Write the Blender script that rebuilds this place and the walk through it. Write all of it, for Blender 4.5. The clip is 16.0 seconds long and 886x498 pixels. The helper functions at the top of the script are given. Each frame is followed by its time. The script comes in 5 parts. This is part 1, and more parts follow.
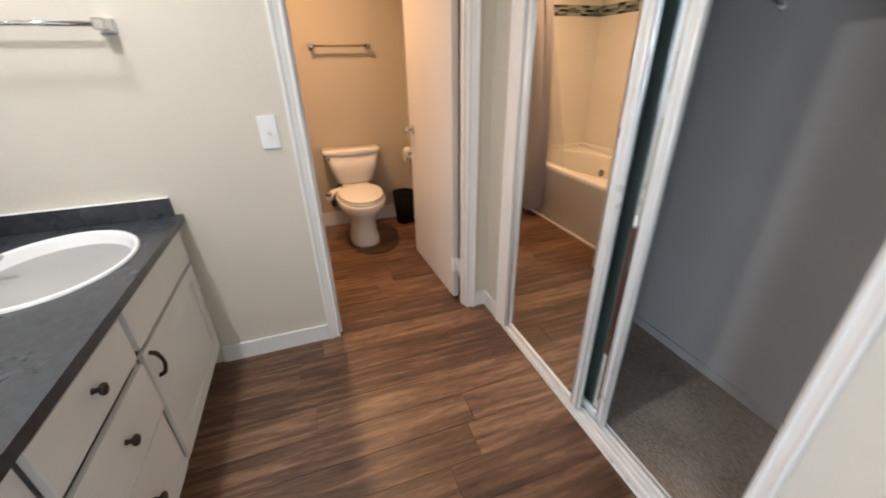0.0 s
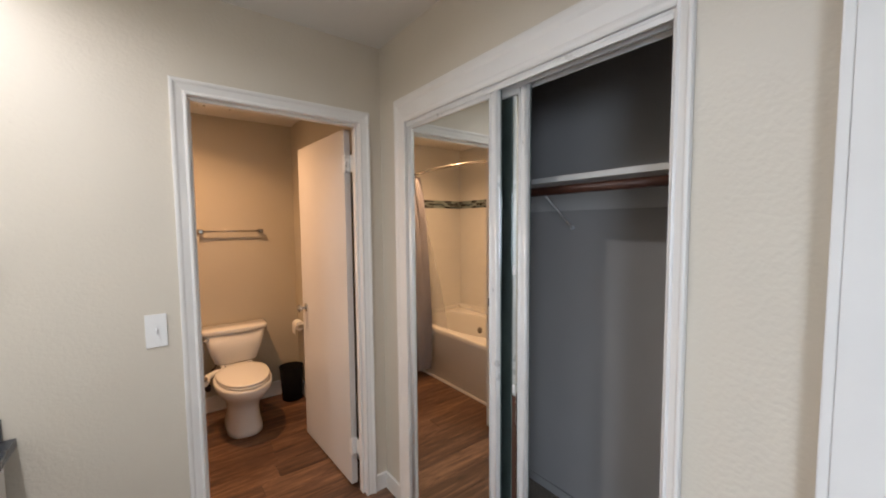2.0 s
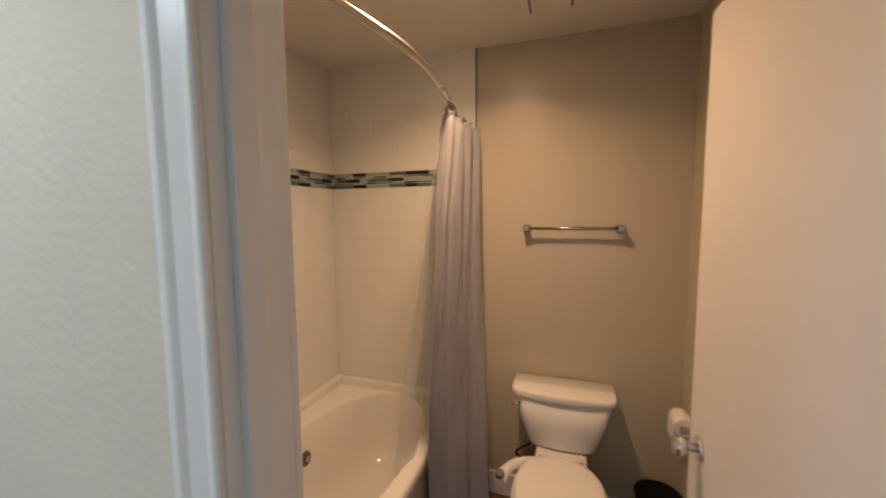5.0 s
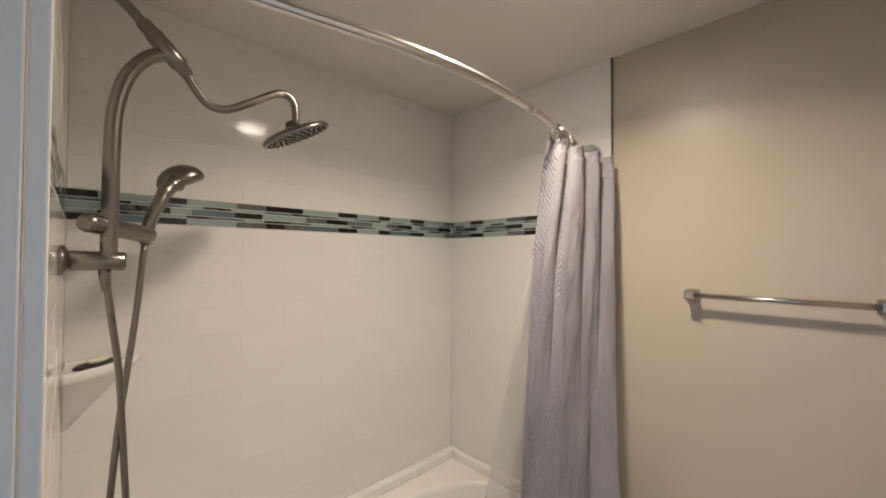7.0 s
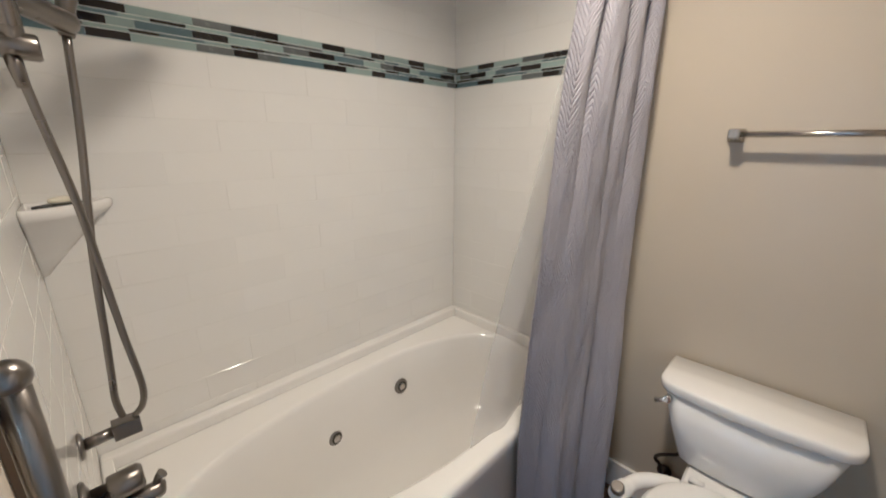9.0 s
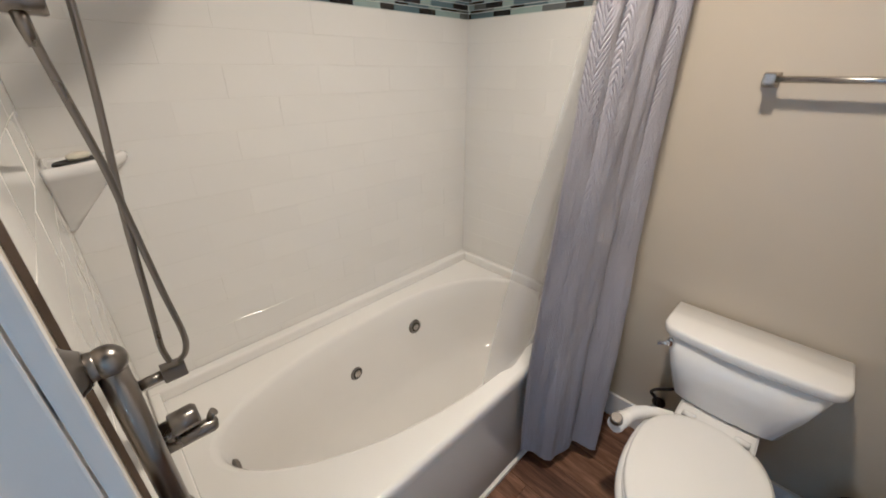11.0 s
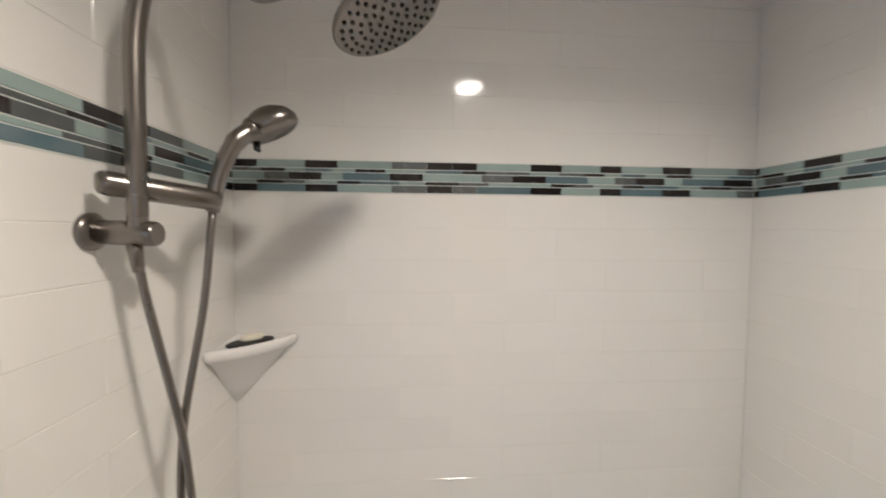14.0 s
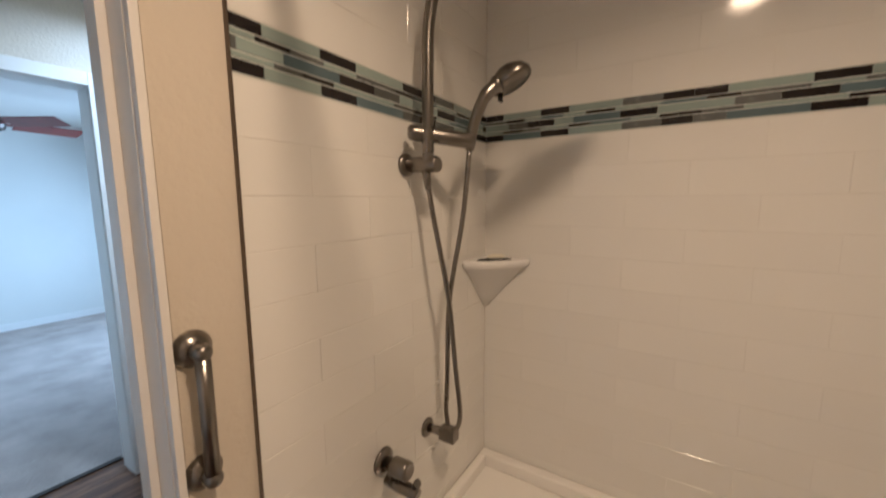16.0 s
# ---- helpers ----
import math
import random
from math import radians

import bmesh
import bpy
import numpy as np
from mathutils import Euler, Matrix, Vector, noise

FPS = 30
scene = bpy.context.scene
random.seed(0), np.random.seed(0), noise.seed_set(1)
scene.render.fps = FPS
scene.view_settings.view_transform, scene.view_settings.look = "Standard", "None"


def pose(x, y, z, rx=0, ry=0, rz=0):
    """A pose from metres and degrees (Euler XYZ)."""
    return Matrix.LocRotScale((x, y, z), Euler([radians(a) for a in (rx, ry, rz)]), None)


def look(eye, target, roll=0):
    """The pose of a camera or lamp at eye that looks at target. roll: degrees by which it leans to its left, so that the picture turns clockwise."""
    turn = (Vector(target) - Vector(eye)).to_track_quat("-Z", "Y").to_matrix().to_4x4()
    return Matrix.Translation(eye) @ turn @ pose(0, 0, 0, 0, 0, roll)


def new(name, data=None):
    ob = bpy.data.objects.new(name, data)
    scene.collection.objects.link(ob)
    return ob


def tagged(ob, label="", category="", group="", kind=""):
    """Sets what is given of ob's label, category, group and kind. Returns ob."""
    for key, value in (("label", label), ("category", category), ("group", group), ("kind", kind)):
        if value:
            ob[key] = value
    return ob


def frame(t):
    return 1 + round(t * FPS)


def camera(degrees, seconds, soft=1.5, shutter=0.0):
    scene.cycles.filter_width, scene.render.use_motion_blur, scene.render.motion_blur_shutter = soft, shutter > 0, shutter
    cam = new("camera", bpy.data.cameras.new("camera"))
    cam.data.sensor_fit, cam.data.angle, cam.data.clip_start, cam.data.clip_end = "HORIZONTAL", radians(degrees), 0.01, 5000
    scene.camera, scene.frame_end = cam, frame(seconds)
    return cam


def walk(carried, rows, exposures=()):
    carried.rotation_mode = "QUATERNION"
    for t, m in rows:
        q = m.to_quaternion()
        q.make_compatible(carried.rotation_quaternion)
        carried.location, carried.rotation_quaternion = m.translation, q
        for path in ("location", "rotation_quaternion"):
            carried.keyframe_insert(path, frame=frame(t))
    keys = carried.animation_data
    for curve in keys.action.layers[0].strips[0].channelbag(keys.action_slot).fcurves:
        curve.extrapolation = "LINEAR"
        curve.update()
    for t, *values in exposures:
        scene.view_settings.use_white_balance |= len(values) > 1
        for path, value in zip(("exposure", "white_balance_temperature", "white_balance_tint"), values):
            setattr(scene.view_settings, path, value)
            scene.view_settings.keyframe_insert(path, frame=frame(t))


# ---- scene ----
cam = camera(99.5, 16.0, 1.8, 0.4)
PATH = [
    (0, (0.134, 0.035, 1.332), (0.716, 1.728, 0.442), -1.2),
    (0.5, (0.09, -0.053, 1.362), (1.001, 1.484, 0.462), -1.3),
    (1, (0.057, -0.074, 1.439), (1.166, 1.409, 0.685), -1.0),
    (1.5, (0.028, -0.089, 1.479), (1.227, 1.465, 1.091), -0.7),
    (2, (0.019, -0.082, 1.5), (1.218, 1.513, 1.37), -0.5),
    (2.5, (0.11, 0.06, 1.516), (1.043, 1.828, 1.462), -0.5),
    (3, (0.225, 0.232, 1.504), (0.673, 2.181, 1.468), -0.5),
    (3.5, (0.283, 0.524, 1.491), (0.431, 2.517, 1.405), -0.4),
    (4, (0.386, 0.859, 1.492), (0.322, 2.853, 1.342), -0.1),
    (4.5, (0.495, 1.203, 1.512), (0.133, 3.162, 1.331), -0.7),
    (5, (0.49, 1.482, 1.529), (-0.166, 3.363, 1.349), -0.4),
    (7.5, (0.604, 1.942, 1.591), (-0.873, 3.289, 1.647), 0.3),
    (8, (0.538, 1.958, 1.52), (-0.91, 3.338, 1.491), 0.6),
    (8.5, (0.495, 1.962, 1.476), (-0.914, 3.351, 1.187), 0.3),
    (9, (0.471, 1.972, 1.439), (-0.885, 3.335, 0.887), 0.2),
    (11.5, (0.435, 1.942, 1.51), (-0.848, 3.208, 0.644), -0.0),
    (12, (0.415, 1.982, 1.537), (-0.981, 3.298, 0.972), -0.5),
    (12.5, (0.36, 2.078, 1.551), (-1.079, 3.434, 1.25), -0.0),
    (13, (0.298, 2.208, 1.534), (-1.292, 3.416, 1.427), -0.5),
    (13.5, (0.190, 2.305, 1.558), (-1.680, 3.001, 1.425), 0.1),
    (14, (0.189, 2.383, 1.583), (-1.803, 2.536, 1.483), 0.4),
    (14.5, (0.294, 2.473, 1.607), (-1.668, 2.087, 1.558), 0.2),
    (15, (0.341, 2.516, 1.607), (-1.497, 1.728, 1.583), 0.1),
    (15.5, (0.344, 2.504, 1.553), (-1.395, 1.516, 1.529), -0.1),
    (16, (0.335, 2.482, 1.489), (-1.339, 1.417, 1.232), -0.4),
]
EXPOSURE = [(0, 0.20, 6500, 15), (1.0, 0.08, 6300, 15), (2.0, -0.10, 6500, 16), (3.0, -0.22, 6550, 17), (4.0, -0.38, 7000, 20), (4.5, -0.38, 6250, 14), (5.0, -0.46, 5920, 10), (7.5, 0.12, 4080, -2), (9.0, 0.14, 4030, -2.5),
            (11.5, 0.18, 4010, -2.5), (12.5, 0.10, 4050, -2), (13.5, 0.18, 4010, -1.5), (14.5, 0.24, 3930, -1.5), (15.0, 0.05, 3970, -1.5), (15.5, -0.25, 4600, 3), (16.0, -0.42, 4850, 4)]
walk(cam, [(t, look(eye, target, roll)) for t, eye, target, roll in PATH], EXPOSURE)

# ---- world and light ----
world = bpy.data.worlds.new("sky")
scene.world = world
world.use_nodes = True
wn = world.node_tree.nodes
sky = wn.new("ShaderNodeTexSky")
sky.sky_type, sky.sun_disc, sky.sun_elevation, sky.sun_rotation = "NISHITA", False, radians(40), radians(250)
world.node_tree.links.new(sky.outputs[0], wn["Background"].inputs[0])
wn["Background"].inputs[1].default_value = 0.12


def lamp(name, kind, loc, power, colour, size=0.1, target=None, spread=180):
    data = bpy.data.lights.new(name, kind)
    data.energy, data.color = power, colour
    if kind == "AREA":
        data.shape, data.size, data.spread = "DISK", size, radians(spread)
    elif kind == "SUN":
        data.angle = radians(12)
    else:
        data.shadow_soft_size = size
    ob = new(name, data)
    ob.matrix_world = look(loc, target or (loc[0], loc[1] + 1e-4, loc[2] - 1))
    return ob


WARM, COOL = (1.0, 0.585, 0.29), (0.85, 0.92, 0.97)
lamp("toilet_room_light", "AREA", (0.14, 2.67, 2.358), 15.5, WARM, 0.125, None, 143)
lamp("vanity_light_a", "AREA", (-0.52, 1.36, 2.425), 5.0, COOL, 0.13, None, 168)
lamp("vanity_light_b", "AREA", (-0.52, 0.62, 2.425), 17, COOL, 0.13, None, 168)
lamp("window_daylight", "AREA", (-2.55, -2.4, 1.4), 88, (0.68, 0.84, 1.0), 1.4, (0, -2.6, 0.8), 118)
lamp("sun", "SUN", (-6, 2, 9), 1.0, (1.0, 0.93, 0.82), 0, (0, -3.0, 0))


# ---- materials ----
def mat(name, colour, rough=0.5, metal=0.0, vary=0.06, scale=6.0, bump=0.0, bump_scale=300.0, spec=0.5, coat=0.0,
        trans=0.0, alpha=1.0, random_tint=0.0, rough_vary=0.08, distance=0.002):
    """A surface of one colour with broad stains, fine grain and relief."""
    m = bpy.data.materials.new(name)
    m.use_nodes = True
    nt = m.node_tree
    b = nt.nodes["Principled BSDF"]
    tc = nt.nodes.new("ShaderNodeTexCoord")
    n1 = nt.nodes.new("ShaderNodeTexNoise")
    n1.inputs["Scale"].default_value, n1.inputs["Detail"].default_value = scale, 6
    nt.links.new(tc.outputs["Object"], n1.inputs["Vector"])
    ramp = nt.nodes.new("ShaderNodeMapRange")
    ramp.inputs[1].default_value, ramp.inputs[2].default_value = 0.25, 0.75
    ramp.inputs[3].default_value, ramp.inputs[4].default_value = 1 - vary, 1 + vary
    nt.links.new(n1.outputs["Fac"], ramp.inputs[0])
    last = ramp.outputs[0]
    if random_tint:
        info = nt.nodes.new("ShaderNodeObjectInfo")
        rr = nt.nodes.new("ShaderNodeMapRange")
        rr.inputs[3].default_value, rr.inputs[4].default_value = 1 - random_tint, 1 + random_tint
        nt.links.new(info.outputs["Random"], rr.inputs[0])
        mul = nt.nodes.new("ShaderNodeMath")
        mul.operation = "MULTIPLY"
        nt.links.new(last, mul.inputs[0]), nt.links.new(rr.outputs[0], mul.inputs[1])
        last = mul.outputs[0]
    vm = nt.nodes.new("ShaderNodeVectorMath")
    vm.operation = "SCALE"
    vm.inputs[0].default_value = colour
    nt.links.new(last, vm.inputs["Scale"])
    nt.links.new(vm.outputs[0], b.inputs["Base Color"])
    rv = nt.nodes.new("ShaderNodeMapRange")
    rv.inputs[3].default_value, rv.inputs[4].default_value = max(0.0, rough - rough_vary), min(1.0, rough + rough_vary)
    nt.links.new(n1.outputs["Fac"], rv.inputs[0])
    nt.links.new(rv.outputs[0], b.inputs["Roughness"])
    b.inputs["Metallic"].default_value = metal
    b.inputs["Specular IOR Level"].default_value = spec
    b.inputs["Coat Weight"].default_value = coat
    b.inputs["Coat Roughness"].default_value = 0.08
    b.inputs["Transmission Weight"].default_value = trans
    b.inputs["Alpha"].default_value = alpha
    if bump:
        n2 = nt.nodes.new("ShaderNodeTexNoise")
        n2.inputs["Scale"].default_value, n2.inputs["Detail"].default_value = bump_scale, 3
        nt.links.new(tc.outputs["Object"], n2.inputs["Vector"])
        bp = nt.nodes.new("ShaderNodeBump")
        bp.inputs["Strength"].default_value, bp.inputs["Distance"].default_value = bump, distance
        nt.links.new(n2.outputs["Fac"], bp.inputs["Height"])
        nt.links.new(bp.outputs[0], b.inputs["Normal"])
    return m


def wood_floor():
    """Brown vinyl planks: long grain along x, each board its own tone."""
    m = bpy.data.materials.new("vinyl_plank")
    m.use_nodes = True
    nt = m.node_tree
    b = nt.nodes["Principled BSDF"]
    tc, info = nt.nodes.new("ShaderNodeTexCoord"), nt.nodes.new("ShaderNodeObjectInfo")
    off = nt.nodes.new("ShaderNodeVectorMath")
    off.operation = "MULTIPLY_ADD"
    off.inputs[1].default_value = (2.0, 21, 1)
    add = nt.nodes.new("ShaderNodeVectorMath")
    add.operation = "SCALE"
    add.inputs[0].default_value = (37, 53, 11)
    nt.links.new(info.outputs["Random"], add.inputs["Scale"])
    nt.links.new(tc.outputs["Object"], off.inputs[0]), nt.links.new(add.outputs[0], off.inputs[2])
    broad = nt.nodes.new("ShaderNodeTexNoise")
    broad.inputs["Scale"].default_value, broad.inputs["Detail"].default_value, broad.inputs["Roughness"].default_value = 1.3, 9, 0.62
    broad.inputs["Distortion"].default_value = 0.7
    nt.links.new(off.outputs[0], broad.inputs["Vector"])
    fine = nt.nodes.new("ShaderNodeTexNoise")
    fine.inputs["Scale"].default_value, fine.inputs["Detail"].default_value = 9, 8
    nt.links.new(off.outputs[0], fine.inputs["Vector"])
    mix = nt.nodes.new("ShaderNodeMath")
    mix.operation = "MULTIPLY_ADD"
    mix.inputs[1].default_value = 0.35
    nt.links.new(fine.outputs["Fac"], mix.inputs[0]), nt.links.new(broad.outputs["Fac"], mix.inputs[2])
    tone = nt.nodes.new("ShaderNodeMath")
    tone.operation = "MULTIPLY_ADD"
    tone.inputs[1].default_value = 0.16
    nt.links.new(info.outputs["Random"], tone.inputs[0]), nt.links.new(mix.outputs[0], tone.inputs[2])
    ramp = nt.nodes.new("ShaderNodeValToRGB")
    ramp.color_ramp.elements[0].position, ramp.color_ramp.elements[0].color = 0.50, (0.028, 0.013, 0.009, 1)
    ramp.color_ramp.elements[1].position, ramp.color_ramp.elements[1].color = 1.0, (0.30, 0.165, 0.092, 1)
    mid = ramp.color_ramp.elements.new(0.74)
    mid.color = (0.118, 0.058, 0.032, 1)
    nt.links.new(tone.outputs[0], ramp.inputs[0])
    nt.links.new(ramp.outputs[0], b.inputs["Base Color"])
    b.inputs["Roughness"].default_value = 0.42
    bp = nt.nodes.new("ShaderNodeBump")
    bp.inputs["Strength"].default_value, bp.inputs["Distance"].default_value = 0.25, 0.0006
    nt.links.new(mix.outputs[0], bp.inputs["Height"]), nt.links.new(bp.outputs[0], b.inputs["Normal"])
    return m


def carpet_mat(name, dark, light):
    m = bpy.data.materials.new(name)
    m.use_nodes = True
    nt = m.node_tree
    b = nt.nodes["Principled BSDF"]
    tc = nt.nodes.new("ShaderNodeTexCoord")
    a, c = nt.nodes.new("ShaderNodeTexNoise"), nt.nodes.new("ShaderNodeTexNoise")
    a.inputs["Scale"].default_value, a.inputs["Detail"].default_value = 170, 4
    c.inputs["Scale"].default_value, c.inputs["Detail"].default_value = 3.5, 5
    mix = nt.nodes.new("ShaderNodeMath")
    mix.operation = "MULTIPLY_ADD"
    mix.inputs[1].default_value = 0.45
    nt.links.new(tc.outputs["Object"], a.inputs["Vector"]), nt.links.new(tc.outputs["Object"], c.inputs["Vector"])
    nt.links.new(c.outputs["Fac"], mix.inputs[0]), nt.links.new(a.outputs["Fac"], mix.inputs[2])
    ramp = nt.nodes.new("ShaderNodeValToRGB")
    ramp.color_ramp.elements[0].position, ramp.color_ramp.elements[0].color = 0.5, (*dark, 1)
    ramp.color_ramp.elements[1].position, ramp.color_ramp.elements[1].color = 0.95, (*light, 1)
    nt.links.new(mix.outputs[0], ramp.inputs[0]), nt.links.new(ramp.outputs[0], b.inputs["Base Color"])
    b.inputs["Roughness"].default_value = 1.0
    b.inputs["Specular IOR Level"].default_value = 0.1
    bp = nt.nodes.new("ShaderNodeBump")
    bp.inputs["Strength"].default_value, bp.inputs["Distance"].default_value = 1.0, 0.006
    nt.links.new(a.outputs["Fac"], bp.inputs["Height"]), nt.links.new(bp.outputs[0], b.inputs["Normal"])
    return m


def counter_mat():
    """Dark grey speckled laminate."""
    m = mat("counter_laminate", (0.035, 0.038, 0.043), 0.28, vary=0.1, bump=0.05)
    nt = m.node_tree
    b = nt.nodes["Principled BSDF"]
    tc = nt.nodes.new("ShaderNodeTexCoord")
    v = nt.nodes.new("ShaderNodeTexNoise")
    v.inputs["Scale"].default_value, v.inputs["Detail"].default_value, v.inputs["Distortion"].default_value = 42, 9, 0.7
    w = nt.nodes.new("ShaderNodeTexNoise")
    w.inputs["Scale"].default_value, w.inputs["Detail"].default_value = 160, 2
    mix = nt.nodes.new("ShaderNodeMath")
    mix.operation = "MULTIPLY_ADD"
    mix.inputs[1].default_value = 0.5
    nt.links.new(tc.outputs["Object"], v.inputs["Vector"]), nt.links.new(tc.outputs["Object"], w.inputs["Vector"])
    nt.links.new(w.outputs["Fac"], mix.inputs[0]), nt.links.new(v.outputs["Fac"], mix.inputs[2])
    ramp = nt.nodes.new("ShaderNodeValToRGB")
    ramp.color_ramp.elements[0].position, ramp.color_ramp.elements[0].color = 0.45, (0.024, 0.026, 0.030, 1)
    ramp.color_ramp.elements[1].position, ramp.color_ramp.elements[1].color = 1.0, (0.06, 0.065, 0.074, 1)
    nt.links.new(mix.outputs[0], ramp.inputs[0]), nt.links.new(ramp.outputs[0], b.inputs["Base Color"])
    return m


def curtain_mat():
    """Lavender-grey cloth with a fine thread weave in the drape's own coordinates."""
    m = mat("curtain_cloth", (0.35, 0.338, 0.382), 0.6, vary=0.04, scale=9)
    nt = m.node_tree
    b = nt.nodes["Principled BSDF"]
    uv = nt.nodes.new("ShaderNodeUVMap")
    sep = nt.nodes.new("ShaderNodeSeparateXYZ")
    nt.links.new(uv.outputs[0], sep.inputs[0])

    def op(kind, a, c):
        n = nt.nodes.new("ShaderNodeMath")
        n.operation = kind
        for i, s in enumerate((a, c)):
            if isinstance(s, (int, float)):
                n.inputs[i].default_value = s
            elif s is not None:
                nt.links.new(s, n.inputs[i])
        return n.outputs[0]
    threads = op("ADD", op("SINE", op("MULTIPLY", sep.outputs[0], 3100.0), None), op("SINE", op("MULTIPLY", sep.outputs[1], 3100.0), None))
    bp = nt.nodes.new("ShaderNodeBump")
    bp.inputs["Strength"].default_value, bp.inputs["Distance"].default_value = 0.5, 0.0004
    nt.links.new(threads, bp.inputs["Height"]), nt.links.new(bp.outputs[0], b.inputs["Normal"])
    b.inputs["Sheen Weight"].default_value = 0.25
    return m


def brushed(name, colour, rough):
    m = mat(name, colour, rough, 1.0, vary=0.02, scale=6, rough_vary=0.02)
    return m


M_WALL = mat("beige_wall_paint", (0.66, 0.60, 0.505), 0.40, vary=0.025, scale=2.5, bump=0.65, bump_scale=82, distance=0.0022, spec=0.4)
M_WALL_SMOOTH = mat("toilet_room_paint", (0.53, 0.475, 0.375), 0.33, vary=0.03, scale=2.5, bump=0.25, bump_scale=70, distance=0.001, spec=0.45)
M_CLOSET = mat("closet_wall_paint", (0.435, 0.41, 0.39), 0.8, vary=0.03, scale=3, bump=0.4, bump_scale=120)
M_CEIL = mat("ceiling_paint", (0.76, 0.73, 0.68), 0.8, vary=0.03, scale=2, bump=0.5, bump_scale=110)
M_BED = mat("bedroom_wall_paint", (0.72, 0.71, 0.67), 0.7, vary=0.03, scale=2, bump=0.3, bump_scale=110)
M_TRIM = mat("white_trim_paint", (0.80, 0.78, 0.75), 0.32, vary=0.035, scale=5, bump=0.12, bump_scale=60)
M_DOOR = mat("door_paint", (0.69, 0.66, 0.63), 0.38, vary=0.03, scale=4, bump=0.15, bump_scale=50)
M_TILE = mat("white_glazed_tile", (0.81, 0.80, 0.765), 0.09, vary=0.012, scale=3, bump=0.10, bump_scale=11, random_tint=0.012, rough_vary=0.03, distance=0.003, spec=0.42)
M_GROUT = mat("tile_grout", (0.75, 0.735, 0.695), 0.5, vary=0.05, scale=20)
M_GLASSGROUT = mat("mosaic_grout", (0.60, 0.63, 0.60), 0.8, vary=0.06, scale=30)
M_MINT = mat("mint_glass", (0.31, 0.385, 0.365), 0.08, vary=0.06, scale=18, coat=0.5, random_tint=0.1)
M_BLUE = mat("slate_blue_glass", (0.115, 0.165, 0.190), 0.08, vary=0.08, scale=18, coat=0.5, random_tint=0.14)
M_GREY = mat("grey_stone_mosaic", (0.115, 0.125, 0.125), 0.25, vary=0.12, scale=30, random_tint=0.12)
M_DARK = mat("charcoal_mosaic", (0.016, 0.014, 0.015), 0.16, vary=0.2, scale=30, random_tint=0.2)
M_TUB = mat("tub_acrylic", (0.87, 0.855, 0.82), 0.12, vary=0.012, scale=3, rough_vary=0.03)
M_CHINA = mat("white_china", (0.82, 0.81, 0.79), 0.08, vary=0.01, scale=3, rough_vary=0.02)
M_SEAT = mat("seat_plastic", (0.82, 0.81, 0.785), 0.2, vary=0.01, scale=3)
M_NICKEL = brushed("brushed_nickel", (0.25, 0.232, 0.212), 0.28)
M_CHROME = brushed("chrome", (0.74, 0.75, 0.76), 0.1)
M_ROD = brushed("satin_steel", (0.66, 0.65, 0.63), 0.24)
M_BAR = brushed("satin_nickel", (0.50, 0.475, 0.44), 0.22)
M_BRONZE = brushed("dark_bronze", (0.075, 0.062, 0.055), 0.42)
M_ALU = mat("white_door_frame_metal", (0.78, 0.77, 0.75), 0.3, 0.15, vary=0.05, scale=14)
M_BLACK = mat("black_plastic", (0.005, 0.005, 0.006), 0.8, spec=0.15, vary=0.2, scale=10)
M_RUBBER = mat("dark_rubber", (0.02, 0.02, 0.022), 0.6, vary=0.2, scale=40)
M_CAB = mat("cabinet_paint", (0.73, 0.71, 0.665), 0.36, vary=0.03, scale=5, bump=0.12, bump_scale=70)
# darker than M_CAB: shade between the cabinet fronts, put into the colour
M_GAP = mat("painted_gap_shade", (0.36, 0.35, 0.33), 0.5, vary=0.05)
M_RODWOOD = mat("dark_stained_wood", (0.075, 0.028, 0.017), 0.4, vary=0.3, scale=14, bump=0.1, bump_scale=60)
M_SHELF = mat("shelf_paint", (0.62, 0.60, 0.57), 0.5, vary=0.04, scale=4)
M_PLASTIC = mat("white_plastic", (0.84, 0.83, 0.81), 0.3, vary=0.015, scale=8)
M_SOAP = mat("soap", (0.80, 0.76, 0.62), 0.45, vary=0.05, scale=20)
M_PAPER = mat("paper", (0.84, 0.82, 0.79), 0.9, vary=0.03, scale=30, bump=0.3, bump_scale=200)
M_FAN = mat("fan_blade_wood", (0.20, 0.045, 0.035), 0.35, vary=0.25, scale=12)
M_EDGE = mat("metal_tile_edge", (0.15, 0.12, 0.095), 0.38, 0.7, vary=0.1)
M_PLANK = wood_floor()
M_SUB = mat("floor_underlay", (0.03, 0.018, 0.012), 0.8)
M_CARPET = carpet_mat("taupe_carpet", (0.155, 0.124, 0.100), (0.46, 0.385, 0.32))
M_CARPET_BED = carpet_mat("mauve_grey_carpet", (0.26, 0.22, 0.195), (0.62, 0.54, 0.49))
M_COUNTER = counter_mat()
M_CLOTH = curtain_mat()
M_LINER = mat("clear_liner", (0.85, 0.83, 0.80), 0.25, vary=0.05, scale=12, alpha=0.27)
M_MIRROR = brushed("mirror_silver", (0.86, 0.88, 0.86), 0.012)
M_MIRROR.node_tree.nodes["Map Range.001"].inputs[3].default_value = 0.0
M_MIRROR.node_tree.nodes["Map Range.001"].inputs[4].default_value = 0.015
M_GREENEDGE = mat("green_glass_edge", (0.135, 0.170, 0.160), 0.15, vary=0.1, scale=10)
M_LENS = bpy.data.materials.new("lit_lamp_lens")
M_LENS.use_nodes = True
M_LENS.node_tree.nodes["Principled BSDF"].inputs["Emission Color"].default_value = (1.0, 0.62, 0.33, 1)
